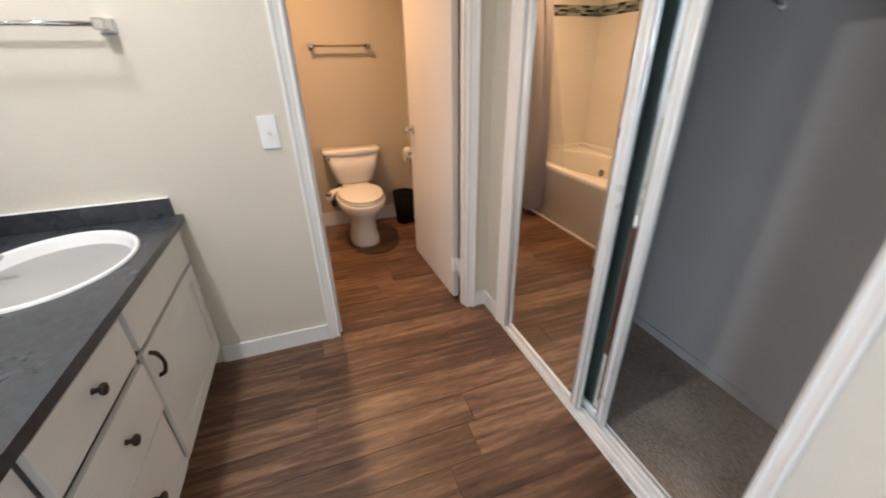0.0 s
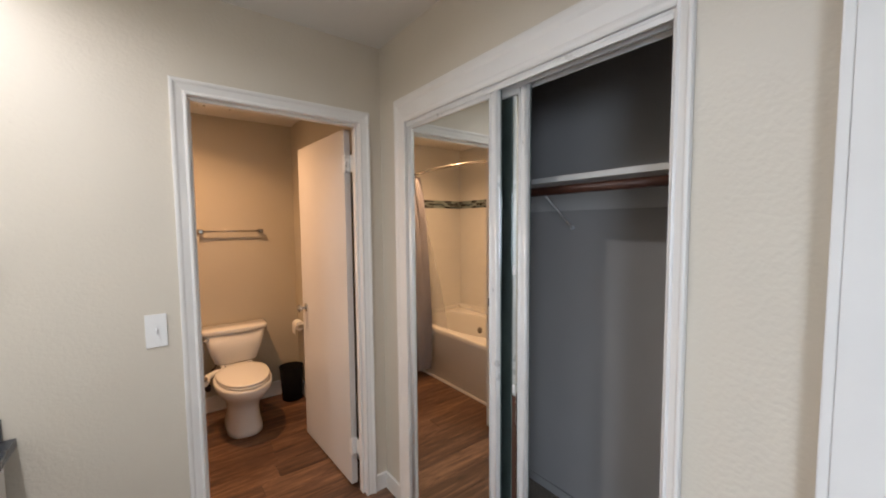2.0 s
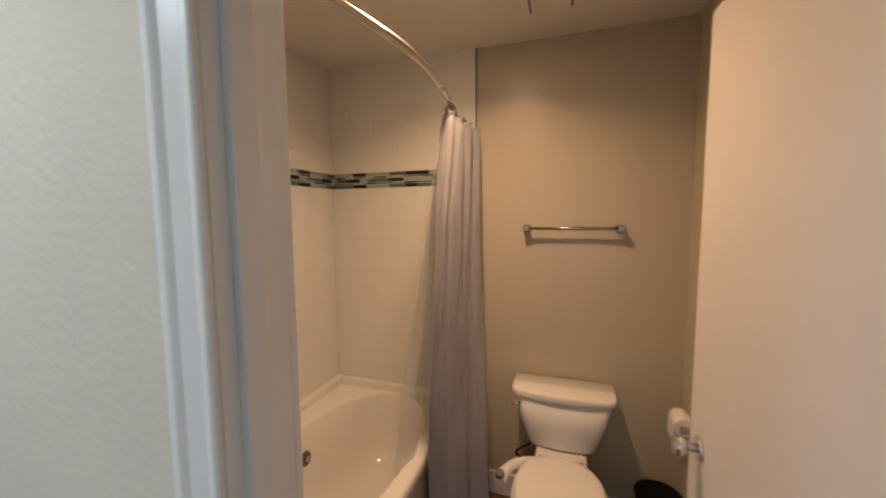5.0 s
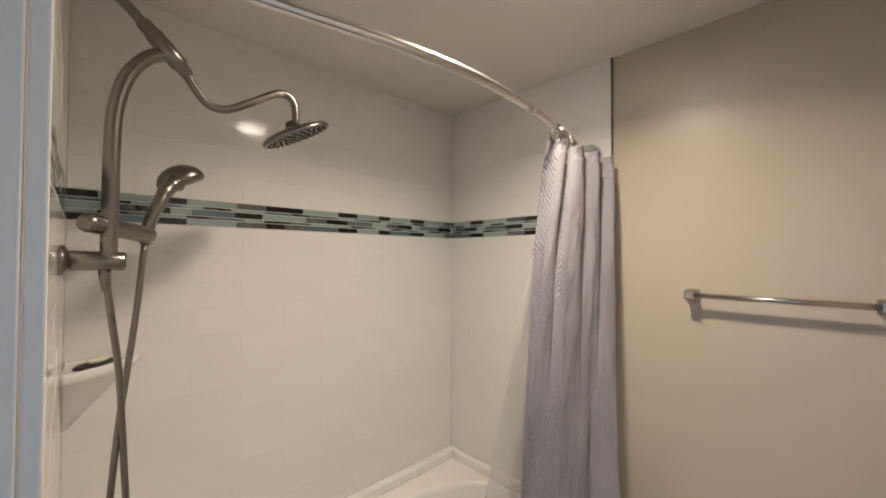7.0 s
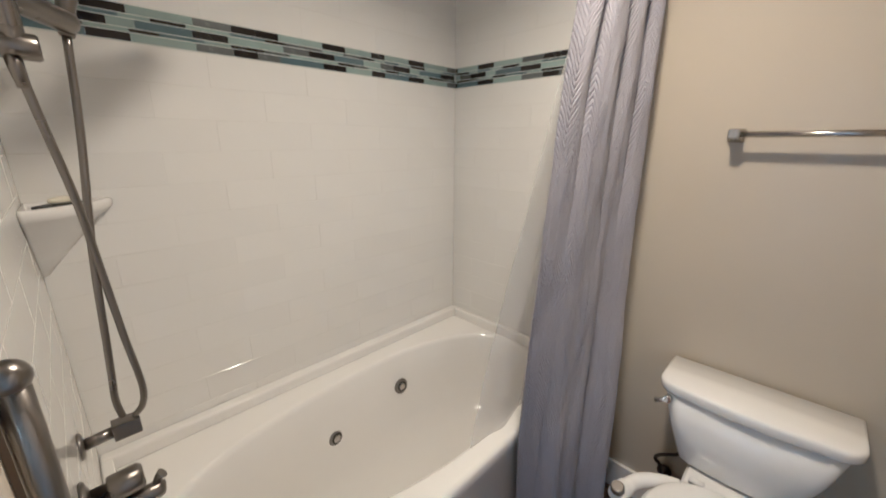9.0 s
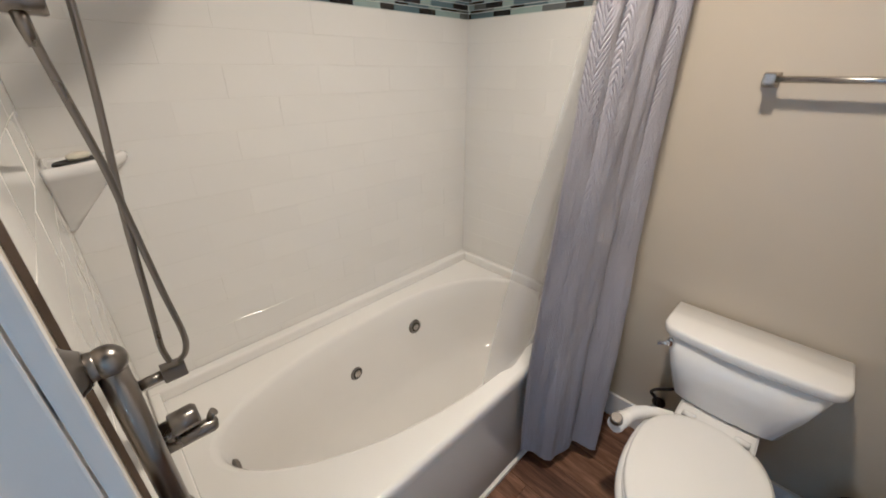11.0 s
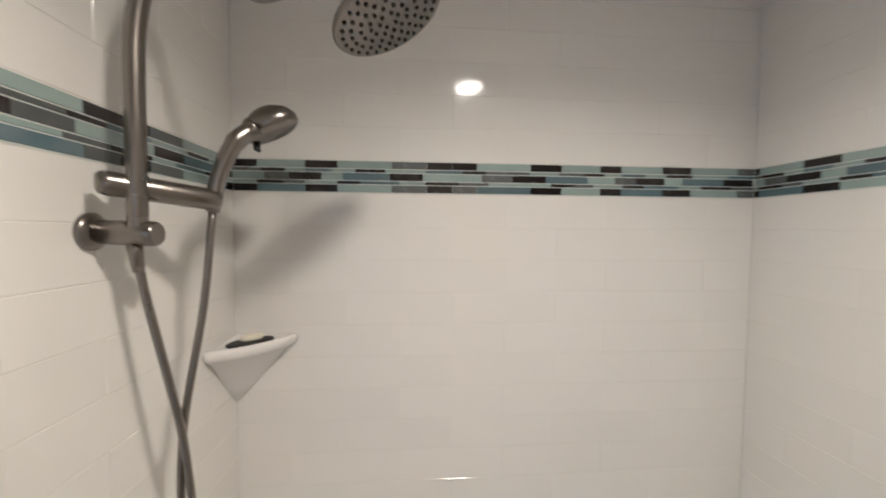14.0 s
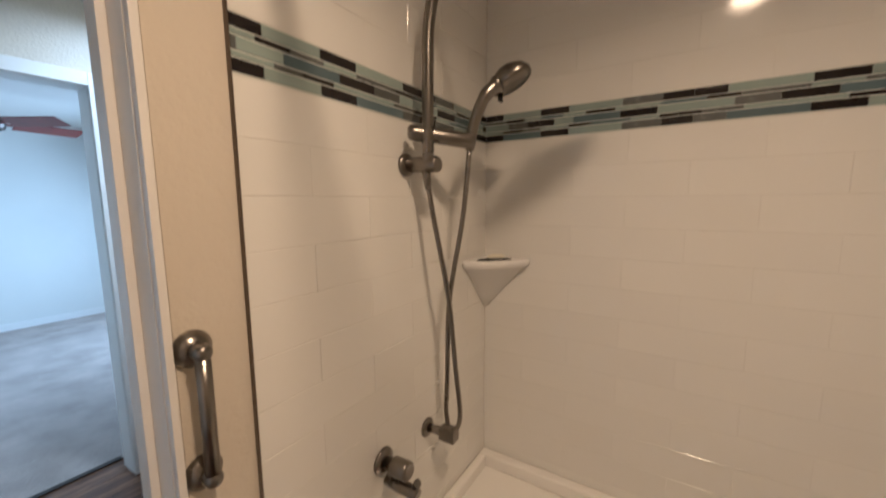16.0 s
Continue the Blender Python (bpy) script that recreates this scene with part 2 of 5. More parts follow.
M_LENS.node_tree.nodes["Principled BSDF"].inputs["Emission Strength"].default_value = 70
M_LENS2 = bpy.data.materials.new("lit_cool_lens")
M_LENS2.use_nodes = True
M_LENS2.node_tree.nodes["Principled BSDF"].inputs["Emission Color"].default_value = (1.0, 0.90, 0.74, 1)
M_LENS2.node_tree.nodes["Principled BSDF"].inputs["Emission Strength"].default_value = 40


# ---- builders ----
def box(bm, x0, x1, y0, y1, z0, z1, bevel=0.0, seg=2):
    vs = [bm.verts.new((x, y, z)) for x in (x0, x1) for y in (y0, y1) for z in (z0, z1)]
    fs = [bm.faces.new([vs[i] for i in f]) for f in ((0, 1, 3, 2), (4, 6, 7, 5), (0, 4, 5, 1), (2, 3, 7, 6), (0, 2, 6, 4), (1, 5, 7, 3))]
    if bevel:
        edges = list({e for f in fs for e in f.edges})
        bmesh.ops.bevel(bm, geom=edges, offset=bevel, segments=seg, profile=0.7, affect="EDGES", clamp_overlap=True)
    return bm


def tube(bm, points, radius, sides=14, cap=True):
    """A round tube along points; radius may be a number or one for each point."""
    pts = [Vector(p) for p in points]
    rad = radius if isinstance(radius, (list, tuple)) else [radius] * len(pts)
    rings, ref = [], None
    for i, p in enumerate(pts):
        d = (pts[min(i + 1, len(pts) - 1)] - pts[max(i - 1, 0)]).normalized()
        if ref is None:
            ref = d.orthogonal().normalized()
        ref = (ref - d * ref.dot(d)).normalized()
        side = d.cross(ref)
        rings.append([bm.verts.new(p + rad[i] * (math.cos(a) * ref + math.sin(a) * side)) for a in [2 * math.pi * k / sides for k in range(sides)]])
    for r0, r1 in zip(rings, rings[1:]):
        for k in range(sides):
            bm.faces.new((r0[k], r0[(k + 1) % sides], r1[(k + 1) % sides], r1[k])).smooth = True
    if cap:
        bm.faces.new(list(reversed(rings[0]))), bm.faces.new(rings[-1])
    return bm


def curve(points, steps=8):
    """A smooth run through the points (Catmull-Rom)."""
    p = [Vector(q) for q in points]
    p = [2 * p[0] - p[1]] + p + [2 * p[-1] - p[-2]]
    out = []
    for i in range(1, len(p) - 2):
        for s in range(steps):
            t = s / steps
            out.append(0.5 * (2 * p[i] + (p[i + 1] - p[i - 1]) * t + (2 * p[i - 1] - 5 * p[i] + 4 * p[i + 1] - p[i + 2]) * t * t
                              + (3 * p[i] - p[i - 1] - 3 * p[i + 1] + p[i + 2]) * t ** 3))
    out.append(p[-2])
    return out


def loft(bm, rings, cap_start=True, cap_end=True, smooth=True):
    """Skin closed rings of points of equal count."""
    vs = [[bm.verts.new(p) for p in r] for r in rings]
    n = len(vs[0])
    for a, b in zip(vs, vs[1:]):
        for k in range(n):
            bm.faces.new((a[k], a[(k + 1) % n], b[(k + 1) % n], b[k])).smooth = smooth
    if cap_start:
        bm.faces.new(list(reversed(vs[0]))).smooth = smooth
    if cap_end:
        bm.faces.new(vs[-1]).smooth = smooth
    return bm


def squircle(cx, cy, rx, ry, z, n=40, power=2.0, front=None):
    """A closed outline in plan; power 2 is an ellipse, more is squarer; front: another half-length towards -y."""
    out = []
    for k in range(n):
        a = 2 * math.pi * k / n
        c, s = math.cos(a), math.sin(a)
        r = ry if (s > 0 or front is None) else front
        out.append(Vector((cx + rx * math.copysign(abs(c) ** (2 / power), c), cy + r * math.copysign(abs(s) ** (2 / power), s), z)))
    return out


def mesh(bm, name, material):
    bmesh.ops.recalc_face_normals(bm, faces=bm.faces)
    me = bpy.data.meshes.new(name)
    bm.to_mesh(me)
    bm.free()
    me.materials.append(material)
    return me


def part(name, bm, material, parent, label=""):
    ob = new(name, mesh(bm, name, material))
    ob.parent = parent
    if parent.type == "EMPTY":
        ob.matrix_parent_inverse = Matrix.Translation(parent.location).inverted()
    return tagged(ob, label)


def thing(name, at, label, category, group=""):
    ob = new(name)
    ob.location, ob.empty_display_size = at, 0.05
    return tagged(ob, label, category, group)


def solid(name, bm, material, label="", category="", kind="", group=""):
    return tagged(new(name, mesh(bm, name, material)), label, category, group, kind)


def structure(name, boxes, material, label="", bevel=0.0):
    bm = bmesh.new()
    for b in boxes:
        box(bm, *b, bevel)
    return solid(name, bm, material, label, "", "structure")


# ---- the setting ----
CEIL, WCEIL = 2.44, 2.37
DOOR_L, DOOR_R, DOOR_H = 0.128, 0.870, 2.03
WY0, WY1 = 1.775, 1.885          # the wall with the toilet-room door
CX = 0.998                       # face of the closet wall
CY0, CY1, CH = 0.318, 1.515, 2.0  # closet opening
FARY, TILEX = 3.418, -0.88
SY0, SY1 = -0.12, 0.013            # wall with the opening to the bedroom
OP_L, OP_R, OP_H = -0.36, 0.955, 2.06

structure("wall_door_side", [(-1.1, DOOR_L - 0.018, WY0, WY1, 0, 2.6), (DOOR_R + 0.018, CX, WY0, 1.846, 0, 2.6), (DOOR_L - 0.018, DOOR_R + 0.018, WY0, WY1, DOOR_H + 0.018, 2.6)],
          M_WALL, "beige textured wall with a door opening")
structure("wall_vanity", [(-1.1, -1.0, SY1, WY0, 0, 2.6)], M_WALL, "beige wall behind the vanity")
structure("wall_tub", [(-1.1, -0.89, WY1, 3.53, 0, 2.6)], M_WALL, "wall carrying the long tiled side of the tub")
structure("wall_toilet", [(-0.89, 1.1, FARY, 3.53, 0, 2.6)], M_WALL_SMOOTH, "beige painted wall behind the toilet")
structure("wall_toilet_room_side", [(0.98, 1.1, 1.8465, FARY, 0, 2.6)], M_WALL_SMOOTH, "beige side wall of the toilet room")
structure("wall_closet", [(CX, 1.105, -0.6, CY0 - 0.018, 0, 2.6), (CX, 1.105, CY1 + 0.018, 1.846, 0, 2.6), (CX, 1.105, CY0 - 0.018, CY1 + 0.018, CH + 0.018, 2.6)],
          M_WALL, "beige wall with the closet opening")
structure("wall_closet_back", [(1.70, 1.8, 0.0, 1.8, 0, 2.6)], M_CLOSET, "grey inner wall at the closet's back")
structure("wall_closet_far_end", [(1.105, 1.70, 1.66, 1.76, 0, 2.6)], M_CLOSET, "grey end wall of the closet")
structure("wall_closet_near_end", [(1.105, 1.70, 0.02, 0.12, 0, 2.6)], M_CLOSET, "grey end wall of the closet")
structure("wall_bedroom_opening", [(-2.6, OP_L, SY0, SY1, 0, 2.6), (OP_R, CX, SY0, SY1, 0, 2.6), (OP_L, OP_R, SY0, SY1, OP_H, 2.6)], M_WALL, "wall with a wide cased opening to the bedroom")
structure("wall_bedroom_back", [(-2.7, 1.0, -4.2, -4.1, 0, 2.6)], M_BED, "pale bedroom wall lit by daylight")
structure("wall_bedroom_side", [(0.998, 1.1, -4.1, -0.6, 0, 2.6)], M_BED, "pale bedroom side wall")
structure("wall_bedroom_window", [(-2.7, -2.6, -4.1, -3.3, 0, 2.6), (-2.7, -2.6, -1.5, 0.03, 0, 2.6),
          (-2.7, -2.6, -3.3, -1.5, 0, 0.7), (-2.7, -2.6, -3.3, -1.5, 2.1, 2.6)], M_BED, "pale bedroom wall with the window opening")
structure("ceiling_vanity", [(-1.1, CX, SY1, WY0, CEIL, 2.6)], M_CEIL, "off-white vanity ceiling")
structure("ceiling_toilet_room", [(-0.89, 0.98, WY1, FARY, WCEIL, 2.6)], M_CEIL, "off-white toilet room ceiling")
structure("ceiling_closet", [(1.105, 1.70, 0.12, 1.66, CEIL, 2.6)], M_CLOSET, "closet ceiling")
structure("ceiling_bedroom", [(-2.6, 0.998, -4.1, SY0, CEIL, 2.6)], M_CEIL, "white bedroom ceiling")
floor = structure("floor", [(-1.0, 1.0, -0.2, 3.53, -0.06, -0.0045)], M_SUB, "dark brown wood-look vinyl plank floor")
structure("floor_bedroom", [(-2.6, 1.0, -4.1, -0.2, -0.06, 0.006)], M_CARPET_BED, "pale mauve-grey pile carpet")
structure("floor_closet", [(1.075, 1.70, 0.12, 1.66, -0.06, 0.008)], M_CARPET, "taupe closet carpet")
structure("ground", [(-60, 60, -60, 60, -0.3, -0.2)], M_SUB, "ground outside the building")

# planks
random.seed(4)
PLANK_W = 0.152
pieces = {}
y = -0.2
while y < 3.42:
    y1 = min(y + PLANK_W, 3.42)
    x = -1.0 - random.uniform(0.0, 1.1)
    while x < 1.0:
        a, b = max(x, -1.0), min(x + 1.22, 1.0)
        if b - a > 0.03:
            key = (round(b - a, 4), round(y1 - y, 4))
            if key not in pieces:
                bm = bmesh.new()
                box(bm, 0.0006, b - a - 0.0006, 0.0007, y1 - y - 0.0007, -0.004, 0, 0.0012, 1)
                pieces[key] = mesh(bm, "plank", M_PLANK)
            ob = new("plank", pieces[key])
            ob.parent, ob.location = floor, (a, y, 0)
        x += 1.22
    y = y1

# ---- trim ----
def casing(name, lo, hi, head, w_lo, w_hi, w_head, place, label):
    """A moulded casing mitred round an opening lo..hi of height head; place turns (along, out of the wall, up) into the world."""
    prof = [(0.0, 0.0), (0.0, 0.007), (0.05, 0.0100), (0.12, 0.0110), (0.19, 0.0095), (0.24, 0.0070), (0.30, 0.0075), (0.50, 0.0105),
            (0.66, 0.0125), (0.74, 0.0160), (0.80, 0.0180), (0.92, 0.0185), (0.98, 0.0170), (1.0, 0.0140), (1.0, 0.0)]
    bm = bmesh.new()
    grid = []
    for f, d in prof:
        run = [(lo - f * w_lo, 0.0), (lo - f * w_lo, head + f * w_head), (hi + f * w_hi, head + f * w_head), (hi + f * w_hi, 0.0)]
        grid.append([bm.verts.new(place(u, d, z)) for u, z in run])
    for a, b in zip(grid, grid[1:]):
        for k in range(3):
            bm.faces.new((a[k], a[k + 1], b[k + 1], b[k]))
    return solid(name, bm, M_TRIM, label, "", "structure")


casing("trim_door_casing", DOOR_L, DOOR_R, DOOR_H, 0.059, 0.055, 0.060, lambda u, d, z: (u, WY0 - d, z), "white moulded casing mitred round the toilet-room door")
structure("trim_door_back_left", [(0.1165, DOOR_L - 0.001, WY1 + 0.0005, WY1 + 0.0145, 0, DOOR_H)], M_TRIM, "narrow white painted door bead", 0.002)
structure("trim_door_jamb", [(DOOR_L - 0.018, DOOR_L, WY0 + 0.001, WY1 - 0.001, 0, DOOR_H + 0.018), (DOOR_R, DOOR_R + 0.018, WY0 + 0.001, 1.845, 0, DOOR_H + 0.018),
          (DOOR_L, DOOR_R, WY0 + 0.001, 1.845, DOOR_H, DOOR_H + 0.018), (DOOR_L, DOOR_L + 0.012, WY0 + 0.025, WY0 + 0.062, 0, DOOR_H),
          (DOOR_R - 0.012, DOOR_R, WY0 + 0.025, WY0 + 0.062, 0, DOOR_H), (DOOR_L + 0.012, DOOR_R - 0.012, WY0 + 0.025, WY0 + 0.062, DOOR_H - 0.012, DOOR_H)], M_TRIM, "white painted door jamb with stops", 0.002)
casing("trim_closet_casing", CY0 - 0.008, CY1, CH, 0.040, 0.088, 0.118, lambda u, d, z: (CX - d, u, z), "white moulded casing round the closet opening")
structure("trim_closet_jamb", [(CX + 0.001, 1.104, CY0 - 0.018, CY0, 0, CH), (CX + 0.001, 1.104, CY1, CY1 + 0.018, 0, CH), (CX + 0.001, 1.104, CY0 - 0.018, CY1 + 0.018, CH, CH + 0.018)], M_TRIM, "white painted closet jamb", 0.002)
structure("trim_opening_jamb", [(OP_L - 0.004, OP_L + 0.014, SY0 - 0.004, SY1 + 0.004, 0, OP_H), (OP_R - 0.014, OP_R + 0.004, SY0 - 0.004, SY1 + 0.004, 0, OP_H),
          (OP_L + 0.014, OP_R - 0.014, SY0 - 0.004, SY1 + 0.004, OP_H - 0.014, OP_H + 0.004)], M_TRIM, "white painted lining of the bedroom opening", 0.002)
structure("trim_opening_casing", [(OP_L - 0.055, OP_L + 0.012, SY1 + 0.0045, SY1 + 0.021, 0, OP_H + 0.05), (OP_R - 0.012, CX - 0.002, SY1 + 0.0045, SY1 + 0.021, 0, OP_H + 0.05),
          (OP_L + 0.0125, OP_R - 0.0125, SY1 + 0.0045, SY1 + 0.021, OP_H - 0.012, OP_H + 0.05)], M_TRIM, "white painted casing of the bedroom opening", 0.003)
structure("trim_opening_strip", [(OP_L, OP_R, -0.225, -0.19, -0.004, 0.009)], M_BRONZE, "dark carpet edging strip", 0.003)


def skirting(name, x0, x1, y0, y1, height):
    bm = bmesh.new()
    box(bm, x0, x1, y0, y1, 0, height, 0.004)
    return solid(name, bm, M_TRIM, "white painted skirting board", "", "structure")


skirting("baseboard_door_wall", -0.44, 0.069, WY0 - 0.012, WY0, 0.093)
skirting("baseboard_corner", 0.926, CX - 0.012, WY0 - 0.012, WY0, 0.093)
skirting("baseboard_closet_left", CX - 0.012, CX, 1.604, WY0, 0.093)
skirting("baseboard_closet_right", CX - 0.012, CX, SY1 + 0.0215, 0.268, 0.093)
skirting("baseboard_toilet", 0.007, 0.98, FARY - 0.014, FARY, 0.125)
skirting("baseboard_toilet_side", 0.966, 0.98, 1.9, FARY - 0.014, 0.125)
skirting("baseboard_bedroom", -2.6, 0.998, -4.1, -4.088, 0.09)
skirting("baseboard_bedroom_side", 0.986, 0.998, -4.088, SY0, 0.09)
structure("baseboard_closet_back", [(1.690, 1.70, 0.12, 1.66, 0, 0.055)], M_CLOSET, "low skirting painted like the closet wall", 0.003)

# ---- toilet-room door, open against the side wall ----
PIVOT = Matrix.Translation((0.870, 1.893, 0)) @ Matrix.Rotation(radians(2.6), 4, "Z")
bm = bmesh.new()
box(bm, -0.036, 0.0, 0.0, 0.728, 0.012, 2.02, 0.002)
bm.transform(PIVOT)
door = solid("door_1", bm, M_DOOR, "flat white painted door standing wide open", "door", "structure")
for side, px in ((-1, -0.036), (1, 0.0)):
    bm = bmesh.new()
    tube(bm, [(px, 0.655, 0.935), (px + side * 0.008, 0.655, 0.935)], [0.032, 0.027], 24)
    bm.transform(PIVOT)
    part("knob_rose", bm, M_CHROME, door, "chrome knob plate")
    bm = bmesh.new()
    prof = [(0.006, 0.011), (0.024, 0.010), (0.030, 0.015), (0.036, 0.022), (0.046, 0.026), (0.056, 0.024), (0.062, 0.016), (0.064, 0.005)]
    tube(bm, [(px + side * d, 0.655, 0.935) for d, _ in prof], [r for _, r in prof], 20)
    bm.transform(PIVOT)
    part("door_knob", bm, M_CHROME, door, "polished chrome round knob")
for hz in (1.835, 0.24):
    bm = bmesh.new()
    box(bm, -0.0375, -0.0355, -0.001, 0.020, hz - 0.045, hz + 0.045, 0.0008)
    box(bm, -0.036, -0.004, -0.0035, -0.0005, hz - 0.045, hz + 0.045, 0.0008)
    box(bm, -0.010, -0.007, -0.046, -0.012, hz - 0.045, hz + 0.045, 0.0008)
    for k in range(5):
        tube(bm, [(-0.034, -0.010, hz - 0.045 + 0.018 * k), (-0.034, -0.010, hz - 0.0285 + 0.018 * k)], 0.0068, 12)
    box(bm, -0.036, -0.008, -0.0115, -0.0085, hz - 0.045, hz + 0.045, 0.0008)
    tube(bm, [(-0.034, -0.010, hz + 0.0445), (-0.034, -0.010, hz + 0.052)], [0.0045, 0.003], 10)
    for k in (-1, 1):
        tube(bm, [(-0.0372, 0.012, hz + 0.028 * k), (-0.0385, 0.012, hz + 0.028 * k)], 0.004, 8)
    bm.transform(PIVOT)
    part("hinge", bm, M_TRIM, door, "painted-over butt hinge")
bm = bmesh.new()
box(bm, DOOR_L + 0.0002, DOOR_L + 0.0022, WY1 - 0.034, WY1 - 0.006, 0.905, 0.965, 0.0008)
solid("strike_plate", bm, M_BRONZE, "small dark metal strike plate on the white jamb", "strike plate")


# ---- closet ----
def sliding_door(x, y0, y1, stile, label):
    t = thing("sliding_mirror_door", (x, (y0 + y1) / 2, 0.03), label, "closet door", "sliding closet doors")
    for a, b in ((y0, y0 + stile), (y1 - 0.03, y1)):
        bm = bmesh.new()
        box(bm, x - 0.011, x + 0.004, a, b, 0.022, 1.985, 0.004)
        tube(bm, [(x - 0.0105, a + 0.008, 0.022), (x - 0.0105, a + 0.008, 1.985)], 0.0068, 12)
        tube(bm, [(x - 0.0105, b - 0.007, 0.022), (x - 0.0105, b - 0.007, 1.985)], 0.0055, 12)
        part("stile", bm, M_ALU, t, "white metal stile")
    for z0, z1 in ((0.022, 0.048), (1.962, 1.985)):
        bm = bmesh.new()
        box(bm, x - 0.011, x + 0.004, y0 + stile, y1 - 0.03, z0, z1, 0.003)
        part("rail", bm, M_ALU, t, "white metal rail")
    bm = bmesh.new()
    box(bm, x - 0.004, x + 0.002, y0 + stile - 0.002, y1 - 0.028, 0.046, 1.964)
    part("mirror", bm, M_MIRROR, t, "silvered mirror pane")
    bm = bmesh.new()
    box(bm, x + 0.0045, x + 0.011, y0 + 0.002, y1 - 0.002, 0.024, 1.983, 0.001)
    part("backing_board", bm, M_GREENEDGE, t, "dark green mirror backing")
    return t


sliding_door(1.018, 0.897, 1.512, 0.046, "white-framed sliding mirror door in the closet opening")
d2 = sliding_door(1.060, 0.795, 1.407, 0.043, "white-framed sliding mirror door on the rear track")
bm = bmesh.new()
box(bm, 1.0435, 1.0465, 0.842, 0.858, 0.35, 0.86, 0.001)
part("finger_pull", bm, M_RODWOOD, d2, "recessed finger pull")
for pz in (0.885, 1.33):
    bm = bmesh.new()
    box(bm, 1.0425, 1.047, 0.843, 0.857, pz - 0.016, pz + 0.016, 0.002)
    part("pull_plate", bm, M_PLASTIC, d2, "small white catch plate")
track = thing("door_track", (1.035, 0.9, 0.0), "white metal double floor track of the closet doors", "door track")
bm = bmesh.new()
box(bm, 0.986, 1.085, CY0 + 0.001, CY1 - 0.001, -0.003, 0.008, 0.002)
part("base", bm, M_ALU, track)
for tx in (0.990, 1.018, 1.039, 1.060, 1.080):
    bm = bmesh.new()
    box(bm, tx - 0.002, tx + 0.002, CY0 + 0.001, CY1 - 0.001, 0.0082, 0.019, 0.001)
    part("guide_rail", bm, M_ALU, track)
track = thing("head_track", (1.042, 0.9, 1.99), "white metal head track above the closet doors", "door track")
bm = bmesh.new()
box(bm, 1.000, 1.085, CY0 + 0.001, CY1 - 0.001, 1.992, 1.999, 0.001)
part("base", bm, M_ALU, track)
for tx in (1.001, 1.039, 1.081):
    bm = bmesh.new()
    box(bm, tx, tx + 0.003, CY0 + 0.001, CY1 - 0.001, 1.976, 1.9918, 0.001)
    part("guide_rail", bm, M_ALU, track)
t = thing("closet_shelf", (1.47, 0.9, 1.655), "painted wooden closet shelf on cleats along the back wall", "shelf")
bm = bmesh.new()
box(bm, 1.245, 1.699, 0.121, 1.659, 1.660, 1.682, 0.003)
part("board", bm, M_SHELF, t)
for y0, y1 in ((0.121, 0.14), (1.64, 1.659)):
    bm = bmesh.new()
    box(bm, 1.27, 1.699, y0, y1, 1.565, 1.6595, 0.002)
    part("cleat", bm, M_SHELF, t)
bm = bmesh.new()
box(bm, 1.681, 1.699, 0.1405, 1.6395, 1.565, 1.6595, 0.002)
part("cleat", bm, M_SHELF, t)
bm = bmesh.new()
tube(bm, [(1.29, 0.94, 1.648), (1.688, 1.05, 1.482)], 0.0045, 10)
tube(bm, [(1.688, 1.05, 1.482), (1.6985, 1.05, 1.476)], [0.010, 0.012], 10)
part("bracket", bm, M_TRIM, t, "white steel bracket")
bm = bmesh.new()
tube(bm, [(1.275, 0.1405, 1.631), (1.275, 1.6395, 1.631)], 0.0175, 16)
solid("closet_rod", bm, M_RODWOOD, "dark-stained wooden hanging rod below the closet shelf", "closet rod")


# ---- vanity ----
VX, VTOP = -0.44, 0.79
van = thing("vanity_cabinet", (-0.72, 0.9, 0), "off-white painted vanity cabinet with drawers and doors", "cabinet")
# carcass coloured dark so the gaps between fronts read as shade
bm = bmesh.new()
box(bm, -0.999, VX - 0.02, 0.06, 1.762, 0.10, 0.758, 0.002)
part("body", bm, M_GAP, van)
bm = bmesh.new()
box(bm, -0.999, VX - 0.075, 0.06, 1.762, 0.0, 0.0995)
part("toe_kick", bm, M_CAB, van)
bm = bmesh.new()
for a, b in ((0.06, 0.085), (0.652, 0.678), (1.098, 1.124), (1.735, 1.762)):
    box(bm, VX - 0.0195, VX - 0.004, a, b, 0.10, 0.758, 0.001)
for z0, z1 in ((0.10, 0.128), (0.742, 0.758)):
    box(bm, VX - 0.0195, VX - 0.0045, 0.085, 1.735, z0, z1, 0.001)
part("face_frame", bm, M_CAB, van)


def bronze_knob(y, z, x, parent):
    bm = bmesh.new()
    prof = [(0.0, 0.009), (0.004, 0.006), (0.014, 0.006), (0.017, 0.012), (0.022, 0.0155), (0.027, 0.014), (0.030, 0.007)]
    tube(bm, [(x + d, y, z) for d, _ in prof], [r for _, r in prof], 18)
    part("knob", bm, M_BRONZE, parent, "dark bronze round knob")


